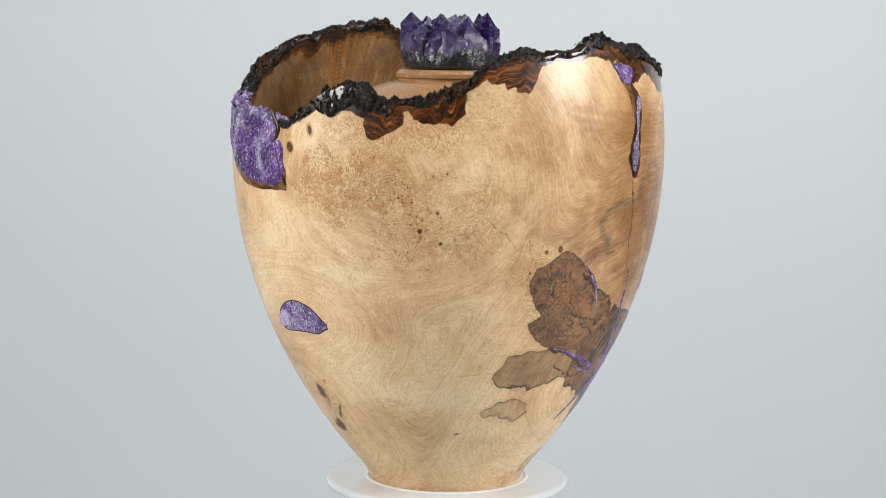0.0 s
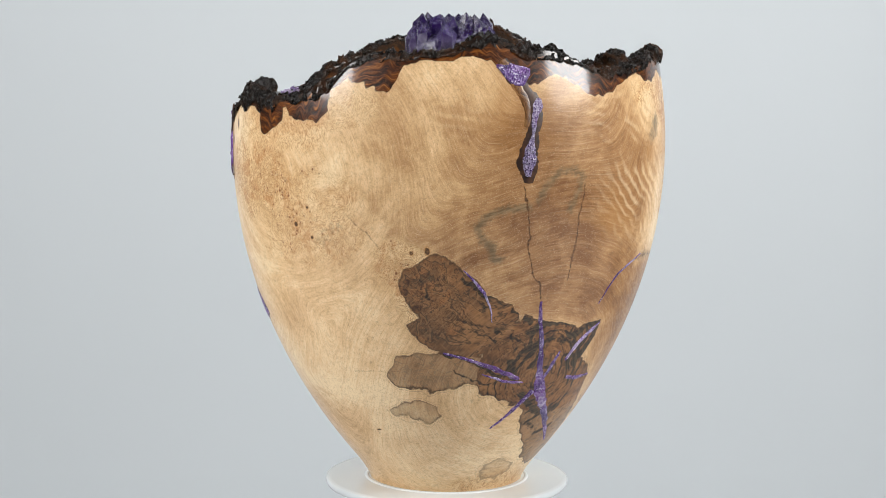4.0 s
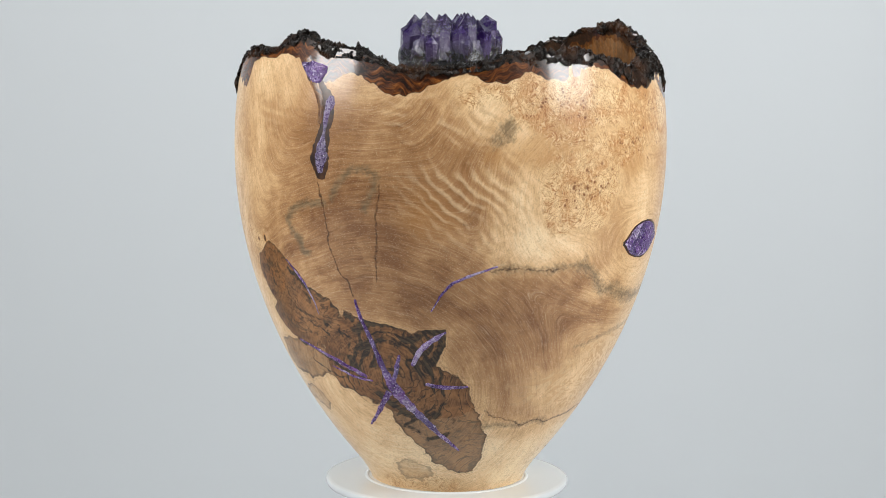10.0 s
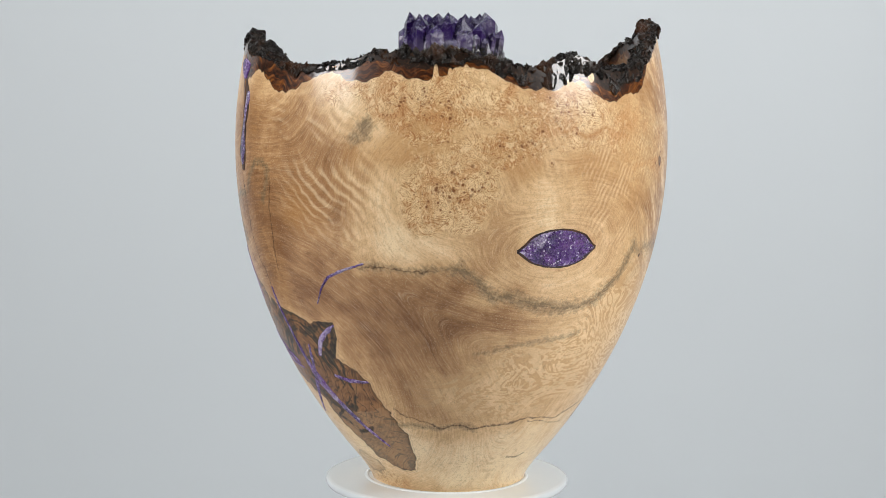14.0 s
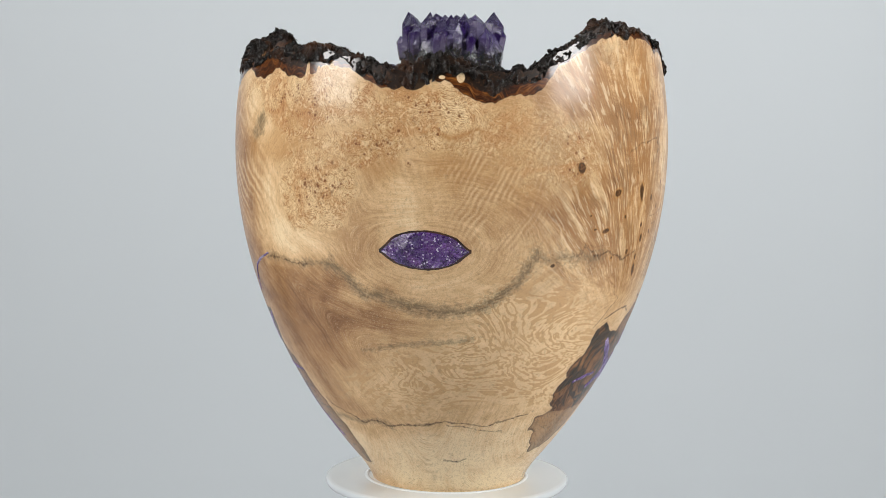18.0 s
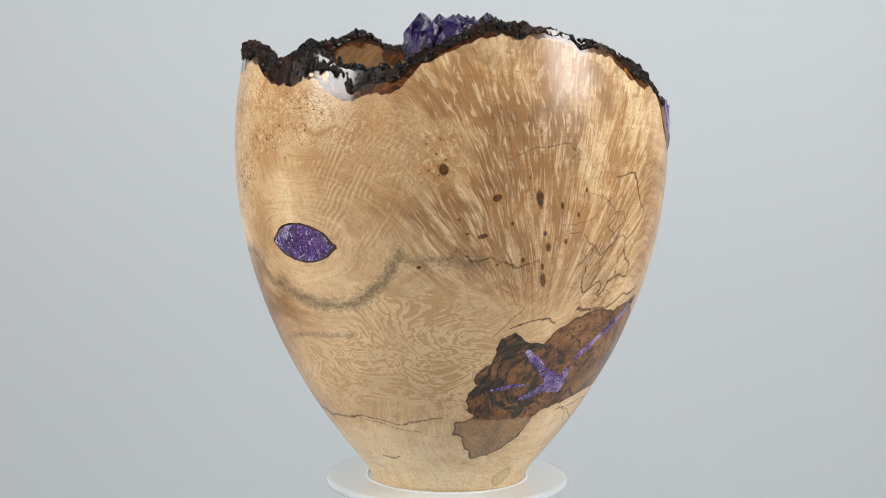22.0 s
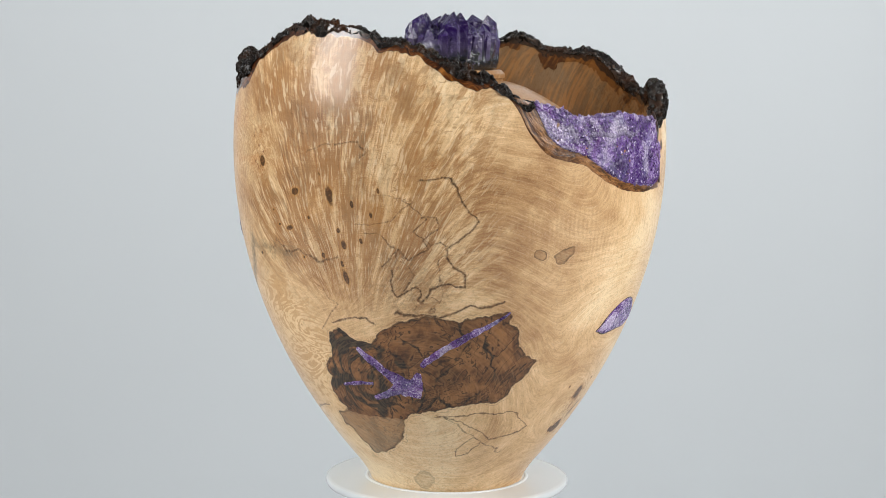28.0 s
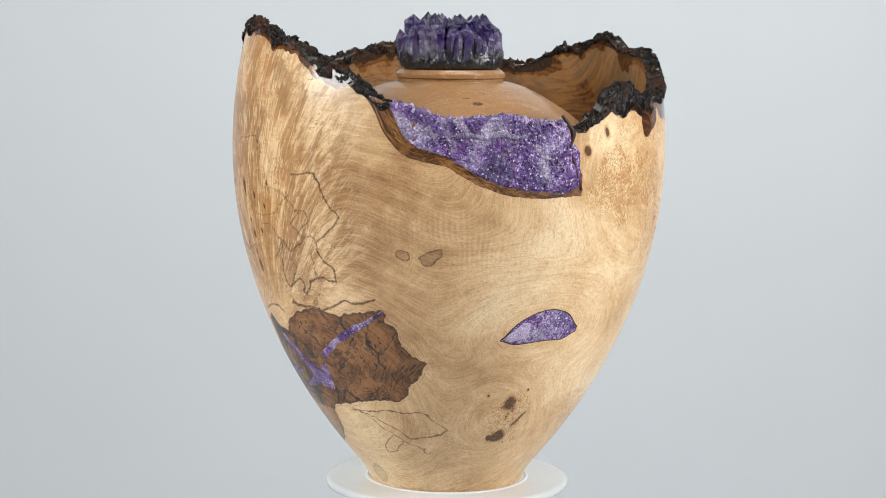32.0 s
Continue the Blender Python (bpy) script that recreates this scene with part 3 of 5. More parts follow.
# tone of the sapwood: outlines (th, z), softness in millimetres, darker (+) or paler (-)
TONES = []
TONES.append((((66.1, 104.5), (80.7, 117.9), (91.9, 124.3), (101.9, 127.3), (111.8, 124.2), (122.2, 117.9), (136.3, 106.2), (149.8, 99.4), (138.8, 89.8), (128.3, 82.5), (122.2, 71.1), (126.4, 55), (126.6, 42.1), (108.1, 41.8), (99.9, 53.3), (89.5, 68.6), (86.9, 95.4), (76.7, 97.3)), 15, 0.45))
TONES.append((((61.5, 203.8), (81.8, 209.8), (93.2, 196.8), (99.7, 170.5), (95.4, 146.4), (87.8, 132.4), (74.9, 111.5), (64, 115.7), (60, 149)), 16, 0.36))
TONES.append((((34.9, 204.6), (71.2, 203.9), (70.9, 169.6), (83.4, 149.6), (100.9, 127.3), (101.5, 101.3), (89.7, 92), (60.9, 101.5), (49, 113.3), (39.4, 132.6), (36, 157), (30.7, 178.1)), 14, 0.46))
TONES.append((((93.9, 125.8), (121.7, 122.1), (132.7, 109.2), (149.8, 104.7), (157.1, 84.2), (135.8, 77.2), (123.2, 44), (103.9, 40.2), (97.6, 76.2), (88.4, 98)), 16, 0.26))
TONES.append((((10, 191.2), (18.6, 211.8), (41, 207.9), (53.8, 165.6), (53.6, 126.3), (43.6, 114), (33.4, 132.6), (22.8, 150.4), (14.2, 151.1)), 14, 0.22))
TONES.append((((98, 141), (111.5, 151.6), (124.2, 142.6), (130.7, 131), (113.1, 127), (102, 130)), 10, -0.18))
TONES.append((((42.7, 149.1), (49.5, 157.2), (54.8, 157.6), (58.8, 164.9), (62.7, 174.9), (68.8, 172.4), (68.2, 159.1), (65.7, 143.1), (69.9, 123.5), (66.7, 109.7), (59.2, 111.6), (51.9, 118.9), (47.9, 132.8)), 4, 0.56))
TONES.append((((8.5, 164.4), (19.7, 168.1), (30.6, 172.8), (40, 151.7), (40.9, 132.7), (27.4, 131.8), (20.2, 145)), 5, 0.26))
TONES.append((((210.8, 238.3), (230.6, 237.9), (232.7, 216.9), (226.5, 188.3), (223.9, 145.8), (219.1, 107.3), (207.5, 130), (194.5, 170.3), (198.7, 204.6)), 9, 0.36))
TONES.append((((241.4, 177.7), (260.3, 183.6), (272.1, 170.4), (271.9, 146.4), (259, 124.3), (247.1, 129), (243.7, 150.8)), 14, 0.30))
TONES.append((((317.9, 168.7), (330.4, 180.4), (347.6, 178.4), (354.2, 170.5), (356.6, 146.4), (349.7, 140.9), (343.1, 154.3), (331.2, 153.5)), 8, 0.22))
TONES.append((((178.8, 225.5), (210.8, 238.3), (236.6, 235.2), (244.7, 203.1), (251.5, 167.4), (252.4, 128.6), (238.4, 105.3), (219.3, 98.6), (204.2, 107.5), (186.1, 137.4), (179.8, 177.7)), 14, 0.28))
TONES.append((((179.8, 139.6), (197.6, 129.8), (210.1, 107.6), (206.6, 84.2), (196.5, 107.3), (183.4, 106.1), (175.6, 116.6)), 12, 0.22))


def figure_fields(th, z, rim):
    g = Figure(th, z)
    n1, n2, n3, n4 = g.n1, g.n2, g.n3, g.n4
    # growth rings: distance in millimetres from two hearts and a bud
    soft = 0
    for t0, z0, sx, sy, k in ((67, 66, 0.85, 1.0, 0), (234, 60, 0.85, 1.0, 0), (152.3, 136, 0.75, 1.35, 26), (309, 96, 0.8, 1.5, 34), (300, 46, 1.0, 1.0, 30), (124, 163, 1, 1, 34), (345, 168, 0.8, 1, 30)):
        u, v = g.off(t0, z0)
        soft = soft + np.exp(-(np.hypot(u * sx, v * sy) + k) / 7.0)
    rho = -7.0 * np.log(soft) + 7 * n4 + 2.2 * n1 + 0.5 * n3
    u, v = g.off(219.8, 90)
    fan = sstep(-2, 50, v) * (1 - sstep(48, 92, np.abs(u)))
    psi = np.arctan2(u, np.maximum(v, 4) + 12) + 0.035 * n1 + 0.008 * n3 + 0.004 * n2
    # light and dark of the sapwood
    deep = 0 * z
    tone = 0.66 + 0.20 * n4 + 0.20 * n1 + 0.07 * n3
    for pts, width, k in TONES:
        ix, d = g.inside(pts, 4.0, width + 8)
        deep[ix] = np.maximum(deep[ix], k * sstep(-width, width, d))
        tone[ix] -= min(k, 0) * sstep(-width, width, d)
    # tone rises slightly all round below 80 mm, towards the foot
    tone += 0.05 * (1 - sstep(0.030, 0.080, z)) - deep
    # dark heartwood: edge runs 0 to 1 over four millimetres, strength is its depth of colour
    edge, strength = 0 * z, 0 * z
    for pts, k in HEART:
        ix, d = g.inside(pts, 1.5)
        edge[ix] = np.minimum(edge[ix] + np.clip(0.5 + d / 4.0, 0, 1), 1)
        strength[ix] = np.where(d > -2.2, np.maximum(k, np.where(d > 0.4, 0, strength[ix])), strength[ix])
    for row in ((231.5, 8, 6, 5, 0, 0.2), (66.8, 12.1, 9, 7, 0, 0.25), (270.0, 133.6, 3.4, 2.4, -20, 0.4), (97.8, 41.2, 6, 5, 0, 0.2), (248.6, 61.6, 5, 4, 0, 0.5)):
        ix, m, d = g.blob(*row[:5], 0.5)
        edge[ix] = np.maximum(edge[ix], np.clip(0.5 + (1 - d) * 1.2, 0, 1))
        strength[ix] = np.where((strength[ix] < row[5]) & (d < 1.5), row[5], strength[ix])
    # grey spalting
    grey = g.blobs(((102, 195.7, 5, 7, 0, 0.75), (217.6, 196.1, 7, 11, 0, 0.22), (225, 186, 5, 12, 0, 0.2), (101.5, 193, 9, 5, 30, 0.55), (238, 118, 22, 15, 0, 0.22), (2, 142, 10, 4, 35, 0.25)), edge=0.35)
    g.stroke(grey, ((54.8, 157.6), (49.5, 157.2), (44.1, 153.1), (42, 148.5), (43.2, 142.3), (45.9, 137.7), (46.9, 132.8), (48.6, 132.8)), 1.7, 0.95, 1.4)
    g.stroke(grey, ((57.7, 161), (60.1, 168.9), (63.4, 174.8), (66.8, 175.7), (69.2, 172.4), (69, 165.7), (66.9, 156.5)), 1.7, 0.75, 1.4)
    g.stroke(grey, ((124.8, 126), (136, 112.7), (152.5, 106.1), (166.5, 107.7), (176.7, 120.7), (180.6, 135)), 2.6, 0.75, 1.4)
    g.stroke(grey, ((131.4, 83.5), (151.1, 89), (164.8, 91.3)), 1.4, 0.5, 1.4)
    g.stroke(grey, ((101, 128), (115.8, 125), (124.5, 127), (128.5, 120.9)), 1.6, 0.6, 1.4)
    g.stroke(grey, ((180.6, 135), (192.1, 129.9), (202, 129)), 2.6, 0.55, 1.4)
    g.stroke(grey, ((124.8, 126), (130, 121), (136, 112.7)), 1.2, 0.8, 1.4)
    g.stroke(grey, ((100, 42), (118, 40.5), (135, 41)), 1.3, 0.6, 1.4)
    # black lines
    ink = 0 * z
    g.stroke(ink, ((54.2, 169.1), (54.8, 151.7), (55.8, 138.1), (57.8, 125.7), (59.8, 118.6), (60.7, 111.5)), 0.42, 0.95, 1.9)
    g.stroke(ink, ((70.2, 165.7), (70, 150.9), (69.5, 134.6), (69, 119.4)), 0.5, 0.8, 1.9)
    g.stroke(ink, ((239.6, 172.2), (246, 171.2), (248.1, 164.6), (250.8, 158.1), (252.8, 151.4), (249.8, 143.1), (246.1, 137.3), (247.3, 131.8), (250.5, 127.9), (251.1, 119.6), (246.5, 122), (241.8, 117.2), (239, 109.7), (237.2, 116.6), (232.4, 111.6), (231.4, 124.3)), 0.60, 0.85, 1.9)
    g.stroke(ink, ((222.6, 149.8), (231.3, 149.5), (234.7, 156.8), (237.5, 159.8), (234.1, 163.6), (228.3, 164.4)), 0.42, 0.62, 1.9)
    g.stroke(ink, ((238.8, 151.7), (243, 153.5), (243.4, 146.7), (239.6, 139.4), (242, 136.9), (236.1, 130.6), (232.7, 134.4), (228.6, 126.7)), 0.5, 0.72, 1.9)
    g.stroke(ink, ((235.1, 161.1), (240, 151.1), (237.1, 144.6), (242.3, 138.5), (244.7, 140.9), (247.3, 137.8)), 0.45, 0.7, 1.9)
    g.stroke(ink, ((223.9, 145.8), (229.8, 139.9), (236.8, 122.5), (233.6, 111.6)), 0.5, 0.65, 1.9)
    g.stroke(ink, ((209.3, 182.3), (214.5, 186.1), (223.7, 187.9), (227.1, 183.5), (225.1, 180.5)), 0.5, 0.62, 1.9)
    g.stroke(ink, ((243.4, 49.8), (254.1, 51), (266.8, 50.1), (275.1, 47.4), (279.9, 40), (276.6, 35), (265.6, 33.4), (257.3, 43.1), (244.9, 51)), 0.45, 0.78, 1.9)
    g.stroke(ink, ((245.1, 51.6), (254.2, 39.5), (265.1, 28.2), (272.9, 24.8)), 0.42, 0.7, 1.9)
    g.stroke(ink, ((252.2, 30.9), (258.3, 34.8), (261.6, 31.5), (257.9, 26.1), (251.9, 25), (252.2, 30.9)), 0.42, 0.7, 1.9)
    g.stroke(ink, ((102.8, 50.9), (120.5, 39.9), (156.9, 43.2), (175.6, 41.2), (191.3, 49.3)), 0.5, 0.75, 1.9)
    g.stroke(ink, ((2.9, 72.6), (12, 71.6), (21, 73.7)), 0.45, 0.5, 1.9)
    g.stroke(ink, ((10, 151.9), (14, 142.9), (17, 136)), 0.5, 0.6, 1.9)
    g.stroke(ink, ((100, 128), (109.8, 126.1), (119.8, 125)), 0.42, 0.7, 1.9)
    g.stroke(ink, ((260.9, 110), (251.6, 108.1), (242.6, 102), (231.6, 103)), 0.55, 0.9, 1.9)
    g.stroke(ink, ((156.9, 41.1), (176.6, 38.2), (182.8, 37)), 0.45, 0.6, 1.9)
    g.stroke(ink, ((156.8, 20.5), (166.8, 19.4)), 0.6, 0.7, 1.9)
    g.stroke(ink, ((211.9, 95.9), (217.8, 99.2), (225.6, 97.8)), 0.6, 0.85, 1.9)
    g.stroke(ink, ((207, 92), (214, 104), (210, 112)), 0.5, 0.6, 1.9)
    g.stroke(ink, ((309, 42.1), (313, 47.2)), 0.9, 0.95, 1.9)
    g.stroke(ink, ((195, 135), (200, 129), (206, 133), (211, 127), (216, 131)), 0.6, 0.7, 1.9)
    spalt = g.blobs(((243.6, 139.9, 26, 34, 0, 1.0), (264.6, 28.7, 20, 14, 0, 0.6), (201.1, 135.8, 20, 12, 0, 0.8), (93.1, 28.8, 10, 14, 0, 0.6)), edge=0.4)
    ink = np.maximum(ink, 0.62 * spalt * np.clip(1.2 - np.abs(fbm(g.p, 48, 77, 3) - 0.06) / 0.030, 0, 1))
    # black contours round the two hearts
    swirl = 0 * z
    for t0, z0, w, h, k in ((69, 69, 27, 29, 1.35), (82, 86, 15, 14, 1.2), (216, 72, 17, 24, 1.5), (232, 60, 13, 12, 1.0)):
        ix, m, d = g.blob(t0, z0, w, h, 0, 0.5, 0.3)
        u, v = g.off(t0, z0, ix)
        rad = np.hypot(u * 1.05, v * 0.9) + 11 * n1[ix] + 6 * n3[ix] + 2 * n2[ix]
        fold = np.abs((rad / 7.0) % 1.0 - 0.5)
        bold = np.clip(0.55 + 1.5 * n3[ix] + 0.8 * n1[ix], 0.05, 1)
        swirl[ix] = np.maximum(swirl[ix], m * np.maximum(0.24, k * np.clip(1.35 - fold / (0.06 + 0.20 * bold), 0, 1)))
    g.stroke(swirl, ((209, 86), (213, 90), (219, 88), (224, 82)), 3.0, 0.95, 2.0)
    g.stroke(swirl, ((219, 80), (222, 70), (224, 60), (222, 50)), 2.6, 0.95, 2.0)
    g.stroke(swirl, ((203, 62), (210, 68), (216, 62)), 1.8, 0.95, 2.0)
    g.stroke(swirl, ((206, 70), (212, 60), (222, 54), (232, 52)), 1.5, 0.95, 2.0)
    g.stroke(swirl, ((224, 86), (230, 80), (234, 74)), 1.1, 0.95, 2.0)
    g.stroke(swirl, ((216, 62), (222, 70), (220, 80)), 1.6, 0.95, 2.0)
    g.stroke(swirl, ((60, 92), (66, 99), (76, 95), (84, 100), (90, 94)), 1.8, 0.95, 2.0)
    g.stroke(swirl, ((56, 78), (58, 66), (64, 56), (74, 47), (84, 50)), 1.4, 0.95, 2.0)
    g.stroke(swirl, ((76, 88), (82, 96), (90, 92), (86, 84)), 1.6, 0.95, 2.0)
    g.stroke(swirl, ((72, 40), (80, 34), (88, 38), (90, 46)), 1.0, 0.95, 2.0)
    g.stroke(swirl, ((60, 84), (70, 88), (78, 82), (80, 70)), 1.4, 0.95, 2.0)
    g.stroke(swirl, ((34, 84), (44, 80), (54, 70)), 0.8, 0.95, 2.0)
    g.stroke(swirl, ((40, 122), (50, 108), (60, 98)), 0.8, 0.95, 2.0)
    g.stroke(swirl, ((250.2, 102.1), (252.5, 90.3), (248.2, 77.5), (240.2, 65.4), (231.1, 54.2)), 0.50, 0.62, 2.6)
    g.stroke(swirl, ((256.9, 93.6), (261.3, 83.2), (261.2, 69.2), (252.9, 58.3)), 0.50, 0.62, 2.6)
    g.stroke(swirl, ((225, 95.3), (229.9, 85.5), (235.2, 74.1), (224.8, 57.7)), 0.50, 0.62, 2.6)
    g.stroke(swirl, ((229.7, 103.7), (239.4, 98.4), (249.4, 104.4), (259.5, 108.6)), 0.50, 0.62, 2.6)
    g.stroke(swirl, ((229.1, 53.8), (242.3, 60.9), (252.1, 54), (261.3, 58.9)), 0.50, 0.62, 2.6)
    g.stroke(swirl, ((235, 75.3), (240.2, 68.2), (242.1, 60), (239.4, 54.6)), 0.50, 0.62, 2.6)
    g.stroke(swirl, ((227, 87), (231.9, 91), (237.5, 87.2), (238.1, 79.5), (231.6, 77.3)), 0.50, 0.62, 2.6)
    g.stroke(swirl, ((201.5, 69.3), (208, 66.2), (217.2, 70.7), (225, 67)), 0.50, 0.62, 2.6)
    g.stroke(swirl, ((30.1, 110.9), (42.4, 99.9), (53.5, 94), (62, 83)), 0.50, 0.62, 2.6)
    g.stroke(swirl, ((27.5, 119.4), (31.6, 108.1), (37.5, 99.7), (50.2, 91)), 0.50, 0.62, 2.6)
    g.stroke(swirl, ((37.1, 73.7), (44.1, 67.7), (53.4, 66.2), (61.4, 58.8)), 0.50, 0.62, 2.6)
    g.stroke(swirl, ((42.9, 110.2), (50.4, 105.3), (58.1, 102.8), (66.4, 96.3)), 0.50, 0.62, 2.6)
    swirl = swirl * np.clip(0.75 + 1.3 * n2 + 0.6 * n3, 0.15, 1) * sstep(0.30, 0.60, edge)
    # pin knots and bark pockets
    pins = ((215.8, 160.7, 2.6, 5), (205, 162.6, 2.4, 1.9), (218.7, 120.1, 1.8, 5), (217.8, 144.8, 1.2, 1.5), (201.8, 143.8, 2.6, 1.2), (219.1, 137.5, 1.2, 2), (205.8, 129.5, 2.2, 2.0), (212.5, 131.4, 1.1, 1.4),
            (317.1, 184, 2, 2.6), (357.2, 154.8, 1, 1), (352.8, 145.8, 1.2, 1.3), (357.9, 139.9, 1.3, 1.1), (198, 145, 1.6, 0.8), (186, 128, 1.6, 1.0), (227, 153, 1.0, 1.8), (192, 176, 2.2, 2.6), (222, 158, 0.8, 1.6), (209, 150, 0.8, 1.0), (213, 172, 0.6, 1.4), (224, 140, 0.7, 1.2), (196, 152, 1.0, 0.7), (229, 165, 0.8, 1.6), (218, 128, 0.7, 1.5))
    pockets = ((29.8, 135.8, 1, 1.5), (25.7, 134.8, 0.9, 1), (304.6, 55.8, 3.6, 4.2), (304.7, 35, 4.2, 3.2), (295.9, 59.6, 1, 1.2), (300, 34.4, 1.5, 1.6), (310.6, 61.6, 0.8, 1),
               (23.5, 115.1, 2.2, 2.4), (26.5, 107, 2.4, 1.6), (24.5, 120.1, 1.4, 2), (4, 37, 1.4, 0.4), (323.6, 193.2, 1.6, 3), (1.5, 141.9, 0.7, 0.7))
    amber = np.maximum(g.blobs(((217.8, 141.8, 18, 40, 0, 0.30), (230.6, 153.8, 9, 12, 0, 0.45), (53.9, 201, 22, 22, 0, 0.35), (217.6, 222.5, 40, 14, 0, 0.35), (345, 168, 26, 12, 10, 0.45), (352.1, 141.8, 22, 14, 0, 0.30), (306.1, 46.2, 10, 14, 0, 0.35), (83.5, 151.9, 14, 14, 0, 0.4), (118, 200, 28, 10, 0, 0.7), (115, 188, 30, 9, 12, 0.55)), edge=0.6),
                       g.blobs(((146, 199, 16, 12, 0, 0.6), (140, 186, 20, 12, 0, 0.65), (152, 212, 26, 7, 0, 0.75), (172, 192, 14, 26, 20, 0.4), (160, 180, 18, 10, 0, 0.4), (238, 190, 16, 26, 0, 0.3), (236, 168, 6, 5, 0, 0.6), (228, 153, 6, 8, 0, 0.6), (20, 128, 9, 12, 0, 0.4), (193, 178, 12, 16, 0, 0.4)), edge=0.6))
    for t0, z0, w, h in pins + pockets:
        ix, m, d = g.blob(t0, z0, w * 0.85, h * 0.85, 12, 0.95, 0.40)
        ink[ix] = np.maximum(ink[ix], 0.95 * m)
        amber[ix] = np.maximum(amber[ix], 0.85 * (1 - sstep(1.0, 1.9, d)))
    # burl: swirling threads, and small ringed eyes that sit in clusters
    burl = np.maximum(g.blobs(((355.1, 148.9, 34, 26, 0, 0.75), (335.5, 167.7, 34, 18, 0, 1.0), (344.3, 191.3, 32, 14, 0, 0.7), (6.8, 204, 22, 10, 0, 0.6), (122.6, 162.7, 26, 18, 0, 1.0), (118.7, 208.7, 46, 17, 0, 1.0), (150.1, 203.1, 24, 14, 0, 0.9), (157, 205.8, 18, 14, 0, 1.0), (185.4, 187.3, 30, 20, 0, 0.6)), edge=0.22),
                      g.blobs(((129.5, 179.5, 15, 15, 0, 0.9), (140, 187, 22, 9, 0, 1.0), (305.1, 45.3, 12, 16, 0, 0.8), (338, 49.3, 16, 8, 0, 0.5), (165, 194, 16, 12, 0, 0.8), (22, 130, 12, 10, 0, 0.8), (68, 5, 24, 6, 0, 0.7), (190, 180, 9, 10, 0, 0.9), (31, 110, 17, 20, 0, 1.0), (222, 84, 12, 8, 0, 0.6)), edge=0.22))
    eyes = 0 * z
    rng = np.random.default_rng(31)
    known = ((128.6, 177.8), (125.8, 161.4), (119.9, 166.3), (131.6, 169.9), (123.7, 174.8), (117.6, 157.9), (129.2, 165.7), (124.8, 157.2), (159.6, 207.1), (160.5, 201.9), (157.9, 203.2), (155.9, 205.8), (161.9, 208.3), (150.6, 196.8), (151.3, 191.5), (149.3, 190.2), (134.8, 188.7), (140.5, 187.5), (143.9, 187.6), (139.1, 184.8), (146, 194.2), (190.7, 177.8))
    spread = ((123, 165, 15, 9, 46), (118, 206, 26, 9, 50), (152, 203, 15, 10, 40), (139, 186, 14, 6, 34), (345, 166, 22, 12, 60), (352, 146, 16, 9, 30), (190, 182, 10, 12, 16), (305, 46, 8, 11, 20), (24, 128, 8, 8, 14))
    spots = [(t, h, rng.uniform(1.3, 2.3)) for t, h in known]
    for t0, z0, w, h, count in spread:
        spots += [(t0 + rng.normal(0, w / 1.9) * 0.5, z0 + rng.normal(0, h / 1.5), rng.uniform(0.7, 1.7)) for _ in range(count)]
    for t0, z0, size in spots:
        ix, m, d = g.blob(t0, z0, size, size * rng.uniform(0.8, 1.2), 0, 0.25, 0.3)
        ring = np.maximum(np.clip(1.5 - d / 0.42, 0, 1), 0.42 * np.clip(1.1 - np.abs(d - 1.05) / 0.30, 0, 1))
        eyes[ix] = np.maximum(eyes[ix], ring * rng.uniform(0.5, 1.0))
    # curly figure: crests across the grain
    curl = 0 * z
    for t0, z0, w, h, lean, pitch, k in ((88, 196.8, 26, 18, 62, 6.5, 0.8), (92, 162.7, 30, 24, 50, 5.4, 1.0), (99, 150.7, 16, 12, 40, 4.5, 0.7), (150, 172, 22, 20, 20, 3.6, 0.35),
                                         (171, 170, 26, 34, -28, 2.8, 1.0), (150, 192.8, 20, 14, 35, 3.6, 0.4), (286, 141.6, 40, 14, 0, 2.6, 0.30), (27, 151.7, 22, 22, -55, 5, 0.30), (18, 150, 14, 10, -50, 4, 0.4),
                                         (78, 205, 18, 14, 80, 5, 0.5), (36, 202.8, 18, 12, 80, 5, 0.3)):
        ix, m, _ = g.blob(t0, z0, w, h, 0, 0.3, 0.5)
        u, v = g.off(t0, z0, ix)
        c, q = math.cos(math.radians(lean)), math.sin(math.radians(lean))
        across = (u * c + v * q) / pitch + 0.8 * n3[ix] + 0.9 * n1[ix] + 0.12 * n2[ix]
        wave = np.sin(2 * np.pi * across)
        curl[ix] += k * m * wave * np.clip(0.55 + 1.5 * n3[ix] + 0.8 * n2[ix], 0, 1)
    curl = np.clip(curl, -1, 1)
    quilt = g.blobs(((184.4, 102, 34, 24, 0, 0.95), (165.8, 77.8, 46, 22, 0, 0.9), (196.2, 82, 26, 22, 0, 1.0), (143.1, 59.2, 36, 13, 0, 0.7), (190, 63.7, 30, 14, 0, 0.9), (180, 122, 16, 16, 0, 0.6)), edge=0.45)
    quilt = quilt * (1 - sstep(0.3, 0.6, edge))
